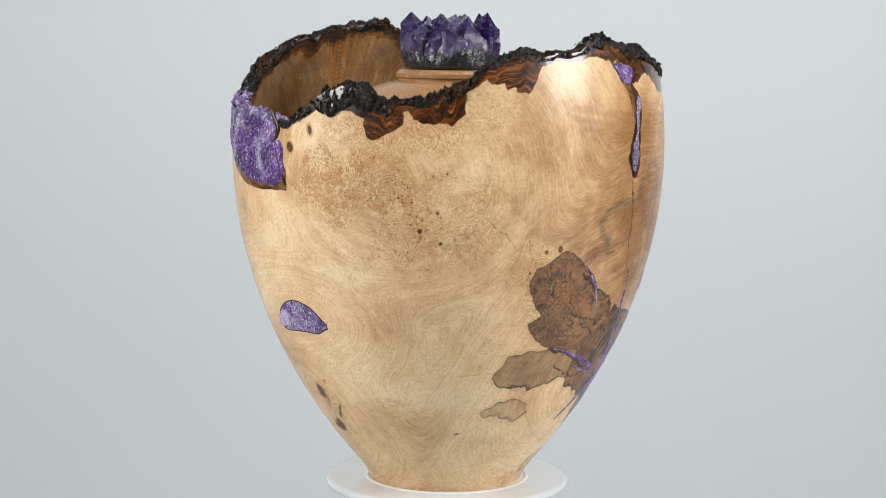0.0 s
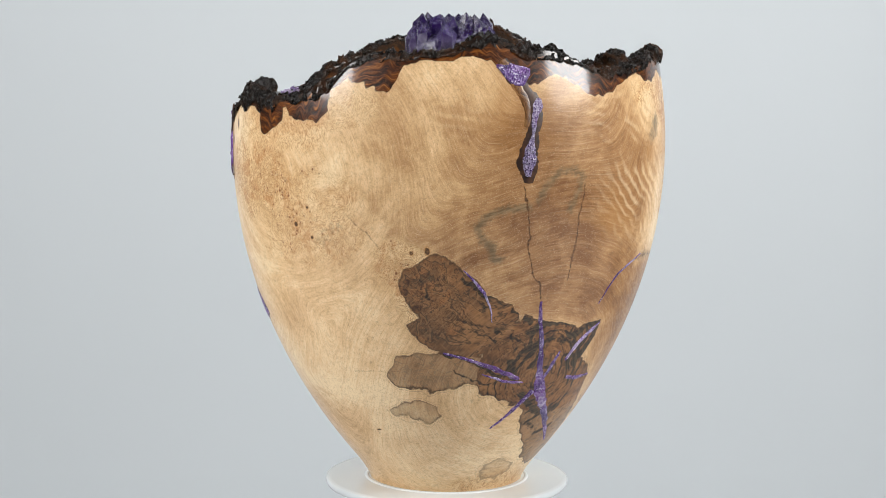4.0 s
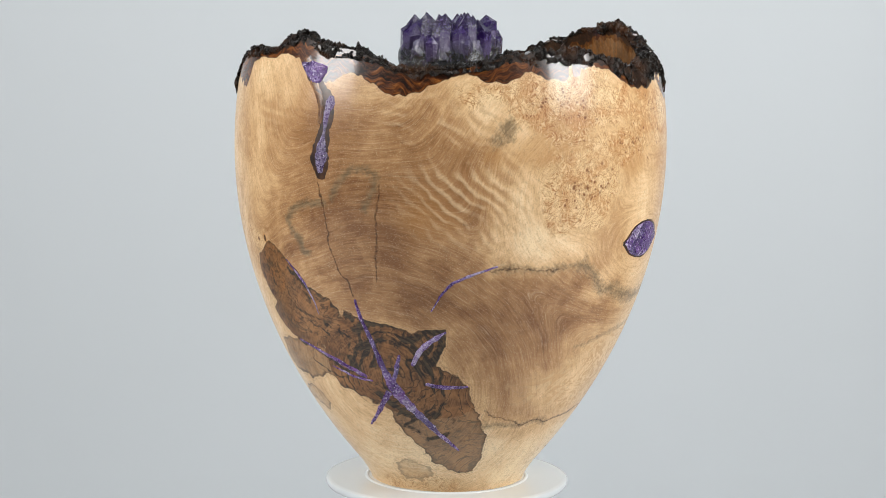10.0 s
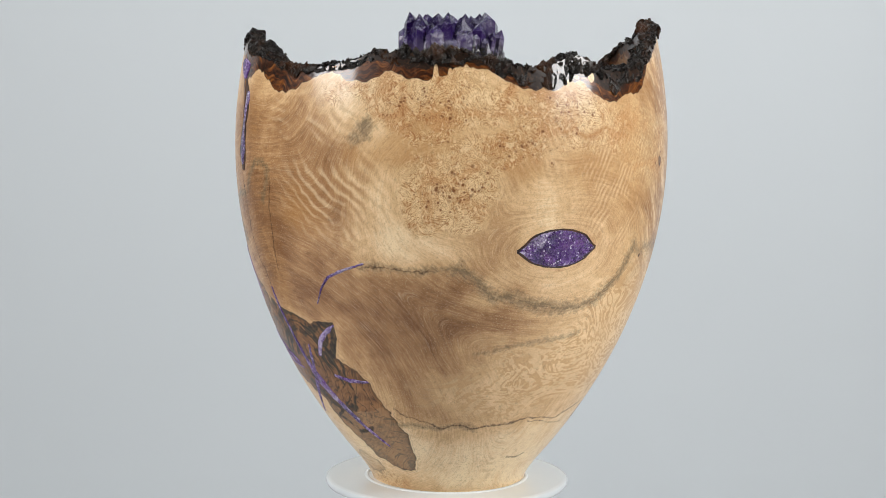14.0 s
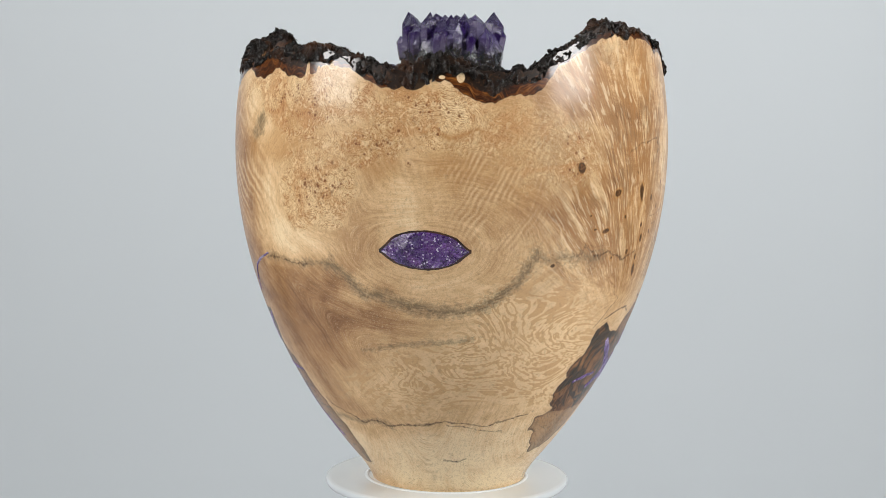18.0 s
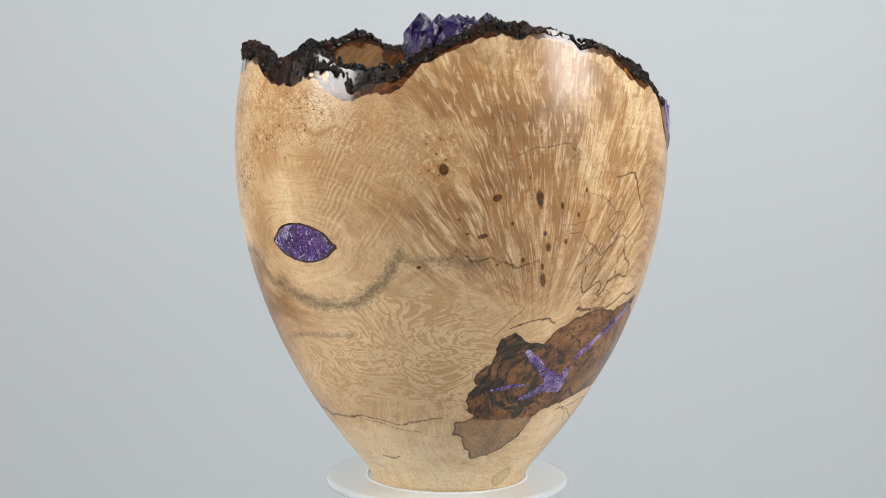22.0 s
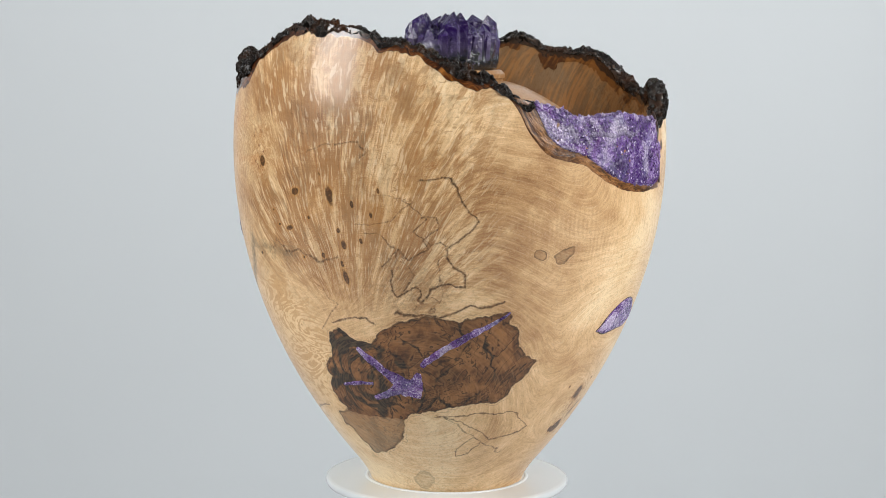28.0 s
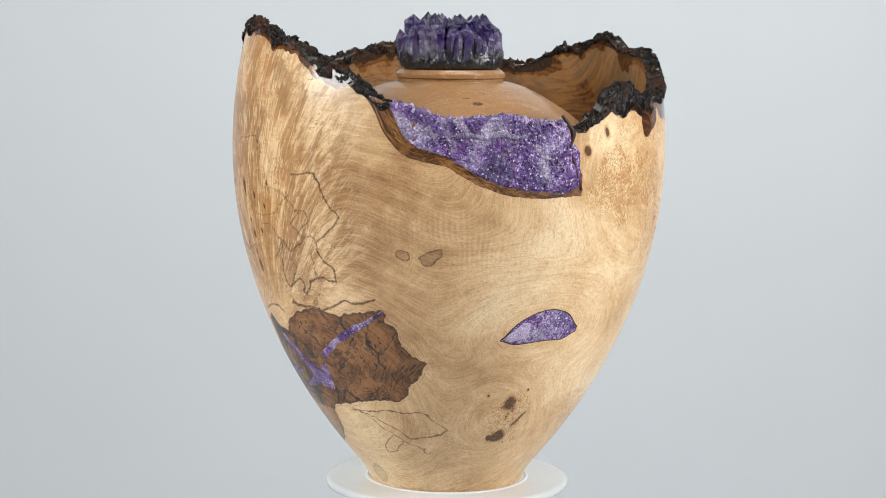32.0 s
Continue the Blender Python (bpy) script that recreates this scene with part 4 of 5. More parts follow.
    pale = np.maximum(g.blobs(((314.6, 122, 50, 26, 0, 0.45), (325.7, 193.2, 14, 12, 0, 1.0), (338.4, 71.7, 40, 20, 0, 0.4), (15, 90, 16, 34, 0, 0.45), (112.8, 137, 18, 12, 0, 0.45), (20, 160, 16, 34, 30, 0.4), (117.7, 207.7, 40, 12, 0, 0.7), (157, 205.8, 17, 14, 0, 0.9), (294.3, 20.5, 40, 20, 0, 0.5), (147.2, 121.9, 30, 14, 0, 0.35)), edge=0.6),
                      g.blobs(((176.6, 28.9, 60, 12, 0, 0.6), (122.6, 163.7, 22, 16, 0, 0.6), (108, 175, 14, 30, 0, 0.5), (10, 56, 40, 26, 0, 0.5), (110, 30, 26, 12, 0, 0.6), (200, 8, 70, 10, 0, 0.6), (130, 22, 80, 16, 0, 0.6), (250, 20, 60, 16, 0, 0.5), (330, 22, 60, 18, 0, 0.5), (64, 30, 22, 16, 0, 0.5)), edge=0.6))
    # brown seam and black fringe below the live edge
    down = (rim - z) / MM
    a = np.radians(th)
    tongue = fbm(np.stack([np.sin(a) * 0.11, -np.cos(a) * 0.11, z * 0.25], -1), 62, 63, 3, 0.5)
    fr = np.clip(1.0 + 0.65 * tongue + 0.25 * n3 + 0.30 * n2, 0.40, 1.6)
    bd, sd = ring_curve(BARK_DEPTH, th), ring_curve(SEAM_DEPTH, th)
    black = np.clip(0.5 + (bd * fr * 1.15 - down) / 3.0, 0, 1)
    band = np.clip(0.5 + (bd * 0.8 + sd * fr - down) / 4.0, 0, 1)
    for row in ((16.0, 224, 15, 8, 8), (19, 220, 7, 7, 0), (343.7, 200, 8, 9, -20), (341, 197, 4, 7, 0), (359.3, 209, 9, 8, 20), (354, 205, 7, 6, 0), (100, 225, 14, 6, 0)):
        ix, m, d = g.blob(*row, 0.90, 0.05)
        band[ix] = np.maximum(band[ix], np.clip(0.5 + (1 - d) * 1.6, 0, 1))
    # islands of pale wood left in the seam
    for row in ((330, 201, 2.2, 5.5, 0), (327.6, 191, 3.8, 4.2, 0), (333.7, 194.4, 2, 2, 0), (336.2, 193.2, 1.2, 1.2, 0), (319.4, 191, 4, 8, 0), (160.8, 219.8, 2.1, 2.8, 0),
                (156.2, 220, 1.8, 1.1, 0), (119.5, 221, 1.3, 5, 0), (123, 220, 1.1, 4.5, 0), (127, 220.5, 1.5, 5, 0), (131, 219, 1.1, 4, 0)):
        ix, m, d = g.blob(*row, 0.35, 0.20)
        band[ix], black[ix], pale[ix] = band[ix] * (1 - m), black[ix] * (1 - m), np.maximum(pale[ix], 0.9 * m)
    g.stroke(amber, ((149, 199), (153, 192.5), (159, 190.5), (166, 195)), 1.2, 0.95)
    # creases that run along the brown seam
    crease = tongue * 2.2 + down / 5.5 + 0.8 * n3
    flat = lambda *rows: np.stack([q.ravel() for q in rows], -1)
    return (flat(tone, edge, ink, burl), flat(curl, grey, band, quilt), flat(pale, amber, swirl, fan),
            flat(fibres(g, rho, fan), strength, black, down / 10.0), flat(psi, crease, rho / 100.0, eyes))


def put_fields(ob, fields):
    for name, values in zip(("field_a", "field_b", "field_c", "field_d", "field_e"), fields):
        att = ob.data.attributes.new(name, "FLOAT_COLOR", "POINT")
        att.data.foreach_set("color", np.ascontiguousarray(values, dtype=np.float32).ravel())


# ---------------------------------------------------------------- things


def patch(name, th0, th1, low, high, lift, mat, parent, nu=90, nv=30, rough=0.0, seed=1, grow=0.0, jag=0.25, label=""):
    """A flush filling on the wall between two curves over a stretch of the turn (heights in millimetres)."""
    u = np.linspace(0, 1, nu)
    th = th0 + (th1 - th0) * u
    if grow:
        mid = (th0 + th1) / 2
        th = mid + (th - mid) * (1 + 2 * grow / (abs(th1 - th0) * 1.7))
    lo, hi = open_curve(low, u) - grow, open_curve(high, u) + grow
    a = np.radians(th)
    q = np.stack([np.sin(a) * 0.11, -np.cos(a) * 0.11, 0 * a], -1)
    lo, hi = lo + jag * fbm(q, 400, seed, 3), hi + jag * fbm(q, 400, seed + 9, 3)
    hi = np.maximum(hi, lo + 0.02)
    v = np.linspace(0, 1, nv)[:, None]
    z = (lo + (hi - lo) * v) * MM
    tt = th + 0 * v
    p = spot(tt, z)
    edge = np.minimum(np.minimum(v, 1 - v) * 2 * nv / 6, 1.0) * np.minimum(np.minimum(u, 1 - u) * nu / 3, 1.0)
    up = lift * (0.15 + 0.85 * np.clip(edge, 0, 1))
    if rough:
        up = up + rough * edge * (fbm(p, 500, seed + 3, 3) + 0.3 * fbm(p, 1300, seed + 4, 2))
    p = spot(tt, z, up)
    ob = mesh_object(name, p.reshape(-1, 3), grid_faces(nu, nv, False), mat, parent, True, label)
    put_lay(ob, (tt * 1.8).ravel(), ((z / MM - lo) + 0 * tt).ravel())
    return ob


def put_lay(ob, along, across):
    att = ob.data.attributes.new("lay", "FLOAT_VECTOR", "POINT")
    att.data.foreach_set("vector", np.stack([along, across, 0 * along], -1).astype(np.float32).ravel())


def vein(name, pts, lift, mat, parent, seed=1, widen=0.0, label="", scale=0.28):
    """A filled crack: a ribbon along a few places (th, z, width)."""
    P = np.array(pts, float)
    n = max(24, 12 * len(P))
    u = np.linspace(0, 1, n)
    th, z = open_curve(P[:, 0], u), open_curve(P[:, 1], u)
    w = np.maximum(np.interp(u, np.linspace(0, 1, len(P)), P[:, 2]), 0.4) * scale
    a = np.radians(th)
    q = np.stack([np.sin(a) * 0.11, -np.cos(a) * 0.11, z * MM], -1)
    th = th + 0.45 * fbm(q, 170, seed, 3)
    z = z + 0.6 * fbm(q, 170, seed + 5, 3)
    w = w * (1.2 + 0.5 * fbm(q, 300, seed + 8, 3)) + widen
    w[0], w[-1] = w[0] * 0.3, w[-1] * 0.3
    r = radius(z * MM) / MM
    ds, dz = np.radians(np.gradient(th)) * r, np.gradient(z)
    ln = np.hypot(ds, dz) + 1e-9
    rows = []
    for k, up in ((-0.5, 0.05), (-0.3, 0.9), (0, 1.0), (0.3, 0.9), (0.5, 0.05)):
        t2, z2 = th + np.degrees(k * w * (-dz / ln) / r), z + k * w * ds / ln
        rows.append(spot(t2, z2 * MM, lift * up))
    ob = mesh_object(name, np.stack(rows).reshape(-1, 3), grid_faces(n, 5, False), mat, parent, True, label)
    run = np.concatenate([[0], np.cumsum(np.hypot(ds, dz)[1:])])
    put_lay(ob, np.tile(run, 5), np.concatenate([k * w for k in (-0.5, -0.3, 0, 0.3, 0.5)]))
    return ob


def chip_mesh(name, rng, mat):
    """A small broken crystal with a pointed end."""
    k = 6
    a = np.linspace(0, 2 * np.pi, k, endpoint=False) + rng.uniform(-0.2, 0.2, k)
    r = 0.5 * rng.uniform(0.75, 1.15, k)
    low = np.stack([r * np.cos(a), r * np.sin(a), 0 * a - 0.5], -1)
    top = np.stack([r * np.cos(a) * 0.95, r * np.sin(a) * 0.95, 0.35 + rng.uniform(-0.12, 0.12, k)], -1)
    tip = np.array([[rng.uniform(-0.12, 0.12), rng.uniform(-0.12, 0.12), 0.95]])
    v = np.concatenate([low, top, tip])
    me = bpy.data.meshes.new(name)
    f = [(i, (i + 1) % k, k + (i + 1) % k, k + i) for i in range(k)] + [(k + i, k + (i + 1) % k, 2 * k) for i in range(k)]
    me.from_pydata([tuple(q) for q in v], [], f)
    me.materials.append(mat)
    return me


def crumbs(urn):
    """Loose angular flakes of bark all along the rim, joined."""
    rng = np.random.default_rng(9)
    verts, faces = [], []
    where = rng.uniform(0, 360, 700)
    deeps, rims = ring_curve(BARK_DEPTH, where), rim_height(where)
    for t, deep, high in zip(where, deeps, rims):
        if 262 < t < 314 or deep < 1.5:
            continue
        c = rng.uniform(0, 1)
        z = high - MM * deep * rng.uniform(0.10, 0.85) * (1 if c < 0.55 else 0.3)
        q = spot(np.array(t), np.array(z), 0.0001 if c < 0.55 else -rng.uniform(0, 1) * WALL)
        s = 0.0004 + 0.0013 * rng.uniform(0, 1) ** 2
        m = Matrix.LocRotScale(q, Euler(rng.uniform(0, 6.28, 3)), Vector((s, s * rng.uniform(0.5, 1.0), s * rng.uniform(0.4, 1.3))))
        k = len(verts)
        for v in ((1, 0, 0), (-0.9, 0.2, 0), (0.1, 1, 0.1), (0, -0.9, 0), (0.1, 0, 1), (0, 0.1, -1)):
            verts.append(m @ (Vector(v) + Vector(rng.uniform(-0.3, 0.3, 3))))
        for a, b, d in ((0, 2, 4), (2, 1, 4), (1, 3, 4), (3, 0, 4), (2, 0, 5), (1, 2, 5), (3, 1, 5), (0, 3, 5)):
            faces.append((k + a, k + b, k + d))
    ob = mesh_object("bark_rubble", np.array(verts), np.array(faces), BARK, urn, False, "loose black bark flakes")
    tagged(ob, kind="stuff")


def build_urn():
    urn = tagged(new("urn"), "round turned burl-wood urn with bark edge and purple crystal inlays", "urn")
    # outer wall
    nt_, nz_ = 1900, 560
    th = np.linspace(0, 360, nt_, endpoint=False)
    rim = rim_height(th)
    top = rim - 0.0012
    v = np.linspace(0, 1, nz_)[:, None]
    z = top * v
    tt = th + 0 * v
    p = spot(tt, z)
    wall = mesh_object("outer_wall", p.reshape(-1, 3), grid_faces(nt_, nz_, True), WOOD, urn, True, "polished figured maple burl wall")
    fields = figure_fields(tt, z, rim + 0 * v)
    put_fields(wall, fields)
    # inner wall and the lip between the two
    ni, nj = 720, 110
    th = np.linspace(0, 360, ni, endpoint=False)
    rim = rim_height(th)
    v = np.linspace(0, 1, nj)[:, None]
    z = 0.135 + (rim - 0.0015 - 0.135) * v
    tt = th + 0 * v
    p = spot(tt, z, -WALL)
    lip = spot(th, rim - 0.0013, -0.0005)[None]
    p = np.concatenate([p, lip])
    faces = grid_faces(ni, nj + 1, True)[:, ::-1]
    inner = mesh_object("inner_wall", p.reshape(-1, 3), faces, WOOD_IN, urn, True, "amber inside of the wall, its shade put into the colour")
    zz = np.concatenate([z, (rim - 0.0013)[None]])
    fi = figure_fields(th + 0 * zz, zz, rim + 0 * zz)
    fi[3][:, 1] *= 0.6
    deep = fi[3][:, 3] * 10
    rag = fbm(p.reshape(-1, 3), 90, 222, 4, 0.6)
    fi[3][:, 2] = np.maximum(fi[3][:, 2], np.clip(0.5 + (6.0 - deep - 7 * rag) / 5.0, 0, 1))
    fi[1][:, 2] = np.clip(0.5 + (9.0 - deep - 10 * rag) / 6.0, 0, 1)
    off = np.hypot(np.radians((((th + 0 * zz).ravel() - 55 + 180) % 360) - 180) * 105 / 9, (zz.ravel() / MM - 206) / 8) + 1.2 * rag
    fi[0][:, 2] = np.maximum(fi[0][:, 2], 0.85 * (1 - sstep(0.6, 1.2, off)))
    put_fields(inner, fi)
    lathe("base", [(0.0405, 0.0004), (0.02, 0.0002), (0.0001, 0.0002)], SEAM, urn, 90, "flat turned foot")
    # burnt bark along the live edge
    nb, ns = 2000, 22
    th = np.linspace(0, 360, nb, endpoint=False)
    rim = rim_height(th)
    geode = sstep(264, 269, th) * (1 - sstep(310, 315, th))
    ragged = 1.05 + 1.1 * fbm(np.stack([np.sin(np.radians(th)) * 0.11, -np.cos(np.radians(th)) * 0.11, 0 * th], -1), 140, 88, 3)
    depth = np.maximum(ring_curve(BARK_DEPTH, th) * np.clip(ragged, 0.2, 1.6), 0.8) * MM * (1 - 0.9 * geode) + 0.0006
    c = np.linspace(0, 1, ns)[:, None]
    ang = np.pi * c
    side = np.cos(ang)
    out = 0.0004 + (side - 1) * 0.5 * (WALL + 0.0010)
    drop = np.where(c < 0.5, 1, 0.75) * (1 - np.sin(ang) ** 0.7)
    z = rim - 0.0006 - depth * drop
    tt = th + 0 * c
    p0 = spot(tt, z, out + 0.0002 * np.sin(ang))
    amp = np.minimum(depth, 0.005) / 0.005 * (0.25 + 0.75 * np.sin(ang) ** 0.6)
    d1 = fbm(p0, 150, 55, 3)
    d2 = 1 - 2 * np.abs(fbm(p0, 300, 65, 3))
    d3 = fbm(p0, 1100, 75, 2)
    push = amp * (0.0042 * d1 + 0.0034 * d2 + 0.0011 * d3 - 0.0016)
    a = np.radians(tt)
    nx = np.stack([np.sin(a) * side, -np.cos(a) * side, np.sin(ang) + 0 * a], -1)
    p = p0 + nx * push[..., None]
    crumbs(urn)
    mesh_object("bark_edge", p.reshape(-1, 3), grid_faces(nb, ns, True), BARK, urn, True, "crumbly black bark left on the rim")
    # large geode filling in the dip of the rim
    glow_low = (205.7, 190.3, 185.3, 182.3, 177.8, 172.3, 168.5, 166, 164.6, 164.2, 163.9, 166.7)
    glow_top = (207.6, 206.5, 203.3, 200.8, 200.1, 200.8, 201.8, 201.8, 200.1, 198.6, 196.6, 174.8)
    patch("bark_seam", 261.4, 315.5, (207.7, 190.8, 181.8, 179.3, 176.8, 170.8, 166.2, 163.5, 162.1, 161.7, 161.9, 162.7), (210.7, 207.7, 206.2, 201.8, 199.8, 198.8, 199.8, 199.8, 198.8, 196.8, 194.8, 172.8),
          0.00035, SEAM, urn, 160, 40, 0.00018, 5, 0.0, 0.6, "brown bark seam under the crystal filling")
    geo = patch("crystal_filling", 266.5, 315.0, glow_low, glow_top, 0.0008, CHIPS, urn, 220, 70, 0.0007, 8, 0.0, 0.8, "crushed purple amethyst filling")
    vein("dark_edge", ((309.6, 202, 6), (312.3, 193, 9), (311.8, 184, 6), (313.6, 174, 6), (315.3, 165, 5)), 0.0010, EDGE, urn, 71)
    patch("pale_crust", 305.5, 314.6, (170, 167.5, 166.4, 166.8, 167.6), (172, 178, 184, 188, 184), 0.00110, CHIPS_PALE, urn, 60, 40, 0.0006, 18, 0.0, 1.2, "greyish white crystal crust")
    vein("pale_crust", ((282, 191.5, 5), (286, 192.5, 10), (290, 191, 8), (294, 193, 14), (298, 191.5, 9), (301, 193.5, 4)), 0.0013, CHIPS_FROST, urn, 19, 0.2, "greyish crystal crust")
    rng = np.random.default_rng(4)
    kinds = [chip_mesh("crystal", rng, m) for m in (CHIPS, CHIPS_PALE, CHIPS_WHITE) for _ in range(3)]
    for i in range(230):
        u = rng.uniform(0.015, 0.93)
        t = 266.5 + (315.2 - 266.5) * u
        zt = float(open_curve(glow_top, u)) * MM
        k = rng.uniform(0, 1)
        s = rng.uniform(0.0014, 0.0030)
        q = spot(np.array(t), np.array(zt - 0.0004 - rng.uniform(0, 0.0016)), -k * (WALL + 0.001) + 0.0003)
        ob = new("crystal", kinds[i % 9])
        ob.parent = geo
        ob.matrix_basis = Matrix.LocRotScale(q, Euler((rng.uniform(-0.9, 0.9), rng.uniform(-0.9, 0.9), rng.uniform(0, 6))), (s, s, s * rng.uniform(0.8, 1.3)))
    # eye-shaped and leaf-shaped fillings
    eye_low, eye_top = (135.5, 130.5, 128.2, 127.4, 128, 130.5, 135.9), (135.7, 142.4, 145, 145.7, 144.8, 142.2, 136.1)
    patch("dark_edge", 140.9, 163.5, eye_low, eye_top, 0.00022, EDGE, urn, 90, 20, 0, 3, 0.75, 0.3)
    patch("eye_inlay", 140.9, 163.5, eye_low, eye_top, 0.00045, CHIPS, urn, 110, 40, 0.0002, 4, 0.0, 0.25, "eye-shaped purple crystal inlay")
    leaf_low, leaf_top = (90, 88, 88.3, 88.9, 89, 89.3, 92.4), (90.2, 97.9, 102.5, 104.7, 104.4, 101.4, 94.6)
    patch("dark_edge", 297.0, 321.9, leaf_low, leaf_top, 0.00022, EDGE, urn, 90, 20, 0, 13, 0.5, 0.2)
    patch("leaf_inlay", 297.0, 321.9, leaf_low, leaf_top, 0.00045, CHIPS_PALE, urn, 110, 40, 0.0002, 14, 0.0, 0.2, "leaf-shaped purple crystal inlay")
    patch("pale_crust", 297.6, 305.6, (90.4, 89.2, 89.2, 89.8, 91.5), (91, 94.6, 97.6, 99.4, 99.2), 0.00085, CHIPS_WHITE, urn, 40, 30, 0.0002, 15, 0.0, 0.8, "greyish white crystal tip of the leaf")
    # pocket and drip-shaped filling
    drip = ((57.1, 210.3, 6), (57, 206.8, 15), (56.1, 199.2, 8), (55.7, 192.2, 4), (54.9, 186.7, 14), (54.6, 179.6, 23), (54.3, 172.5, 8))
    vein("bark_seam", ((48.1, 228.3, 14), (51, 219.5, 18), (54.5, 211.6, 16), (56.4, 205.8, 22), (55.8, 194.2, 16), (54.4, 183.3, 27), (54.3, 176.4, 30), (54.4, 169.1, 8)), 0.00018, EDGE, urn, 31, 0.9)
    vein("bark_seam", ((48.1, 228.3, 12), (51, 219.5, 16), (53.0, 211.6, 14), (54.4, 205.8, 10), (54.2, 196.2, 8)), 0.00032, SEAM, urn, 31, 0.3)
    vein("drip_inlay", drip, 0.0006, CHIPS_FROST, urn, 33, 0.5, "drip of frosty purple crystal")
    patch("pocket_inlay", 46.6, 55.3, (224.4, 221, 217.5, 215.6, 216.2, 221), (225.8, 226.4, 226.6, 226, 225.2, 224.2), 0.0006, CHIPS, urn, 40, 24, 0.0003, 35, 0.0, 0.5, "purple crystal pocket under the rim")
    # filled cracks, two stars and single ones
    star_one = (((61.5, 109.7, 3), (62.5, 99.5, 5), (64.9, 84.6, 6), (67.4, 69.2, 10), (69.3, 63, 15), (74.4, 51.8, 11), (83.4, 38.4, 7), (93.9, 26.4, 2)),
             ((33.6, 83.4, 2), (42.4, 79.4, 4), (52.1, 73.3, 6), (59.9, 68, 4)),
             ((67.2, 60.6, 7), (59.6, 47.4, 5), (53.4, 39.3, 2)),
             ((69.6, 65.8, 4), (71.8, 75.8, 6), (72.9, 81.4, 2)),
             ((76.8, 76, 4), (80.2, 85.2, 7), (85.1, 92, 5), (87.5, 94.3, 2)),
             ((80.5, 66, 3), (85.3, 64.6, 5), (95, 64.8, 2)))
    single = (((39, 126.5, 1), (42.5, 119.8, 4), (45.8, 111.8, 3), (47.7, 99.6, 1)),
             ((83.3, 105.3, 1), (88.2, 118.5, 4), (94.3, 124.1, 3), (100.6, 128.2, 2)),
             ((46.1, 71.7, 1), (53.9, 67.6, 4), (61.8, 65.8, 2)))
    star_two = (((217.8, 84.0, 6), (221.8, 77.7, 10), (226.9, 70.6, 10), (232.5, 64.4, 24), (235.5, 61.5, 14)),
                ((219.3, 56.8, 4), (225.1, 59.6, 8), (229.7, 62.9, 12), (233.5, 64.2, 20)),
                ((235.0, 58.4, 10), (235.6, 63, 18), (236.2, 67.0, 14), (237.3, 72.3, 6)),
                ((207.7, 62.2, 3), (213.3, 64.0, 5), (220.8, 64.6, 3)),
                ((238.3, 75.8, 7), (241.8, 81.3, 9), (248.6, 89.0, 9), (256.1, 96.3, 7), (261.1, 101.6, 4), (263.2, 105.0, 2)))
    for i, pts in enumerate(star_one + single + star_two):
        vein("crack_inlay", pts, 0.00035, CHIPS_VEIN, urn, 40 + 3 * i, scale=0.36)
    return urn


def build_lid():
    lid = tagged(new("lid"), "domed burl-wood lid with a stepped collar and amethyst cluster knob", "lid")
    dome = [(0.0285, 0.2153), (0.034, 0.2141), (0.040, 0.2121), (0.050, 0.2071), (0.0565, 0.2031), (0.063, 0.1989), (0.075, 0.1894), (0.088, 0.1781), (0.098, 0.1686),
            (0.1005, 0.1656), (0.1000, 0.1631), (0.090, 0.1631)]
    fine = []
    for (r0, z0), (r1, z1) in zip(dome[:-1], dome[1:]):
        for k in range(10):
            fine.append((r0 + (r1 - r0) * k / 10, z0 + (z1 - z0) * k / 10))
    d = lathe("dome", fine, WOOD, lid, 360, "polished domed wooden top")
    wood_fields(d, 120, ((296.5, 53.7, 3.2, 1.4), (291, 49, 2.6, 1.0), (296, 66, 12, 2.4), (147, 60, 3, 2)))
    collar = bevel_profile([(0.0001, 0.2212), (0.0270, 0.2212), (0.0291, 0.2191), (0.0291, 0.2169), (0.0281, 0.2165), (0.0281, 0.2149), (0.0300, 0.2141)], 0.0003)
    wide = [(r, z) for (r0, z0), (r1, z1) in zip(collar[:-1], collar[1:]) for r, z in [(r0 + (r1 - r0) * k / 4, z0 + (z1 - z0) * k / 4) for k in range(4)]]
    c = lathe("collar", wide, WOOD, lid, 240, "stepped wooden collar")
    wood_fields(c, 150, ())
    build_cluster(lid)
    return lid


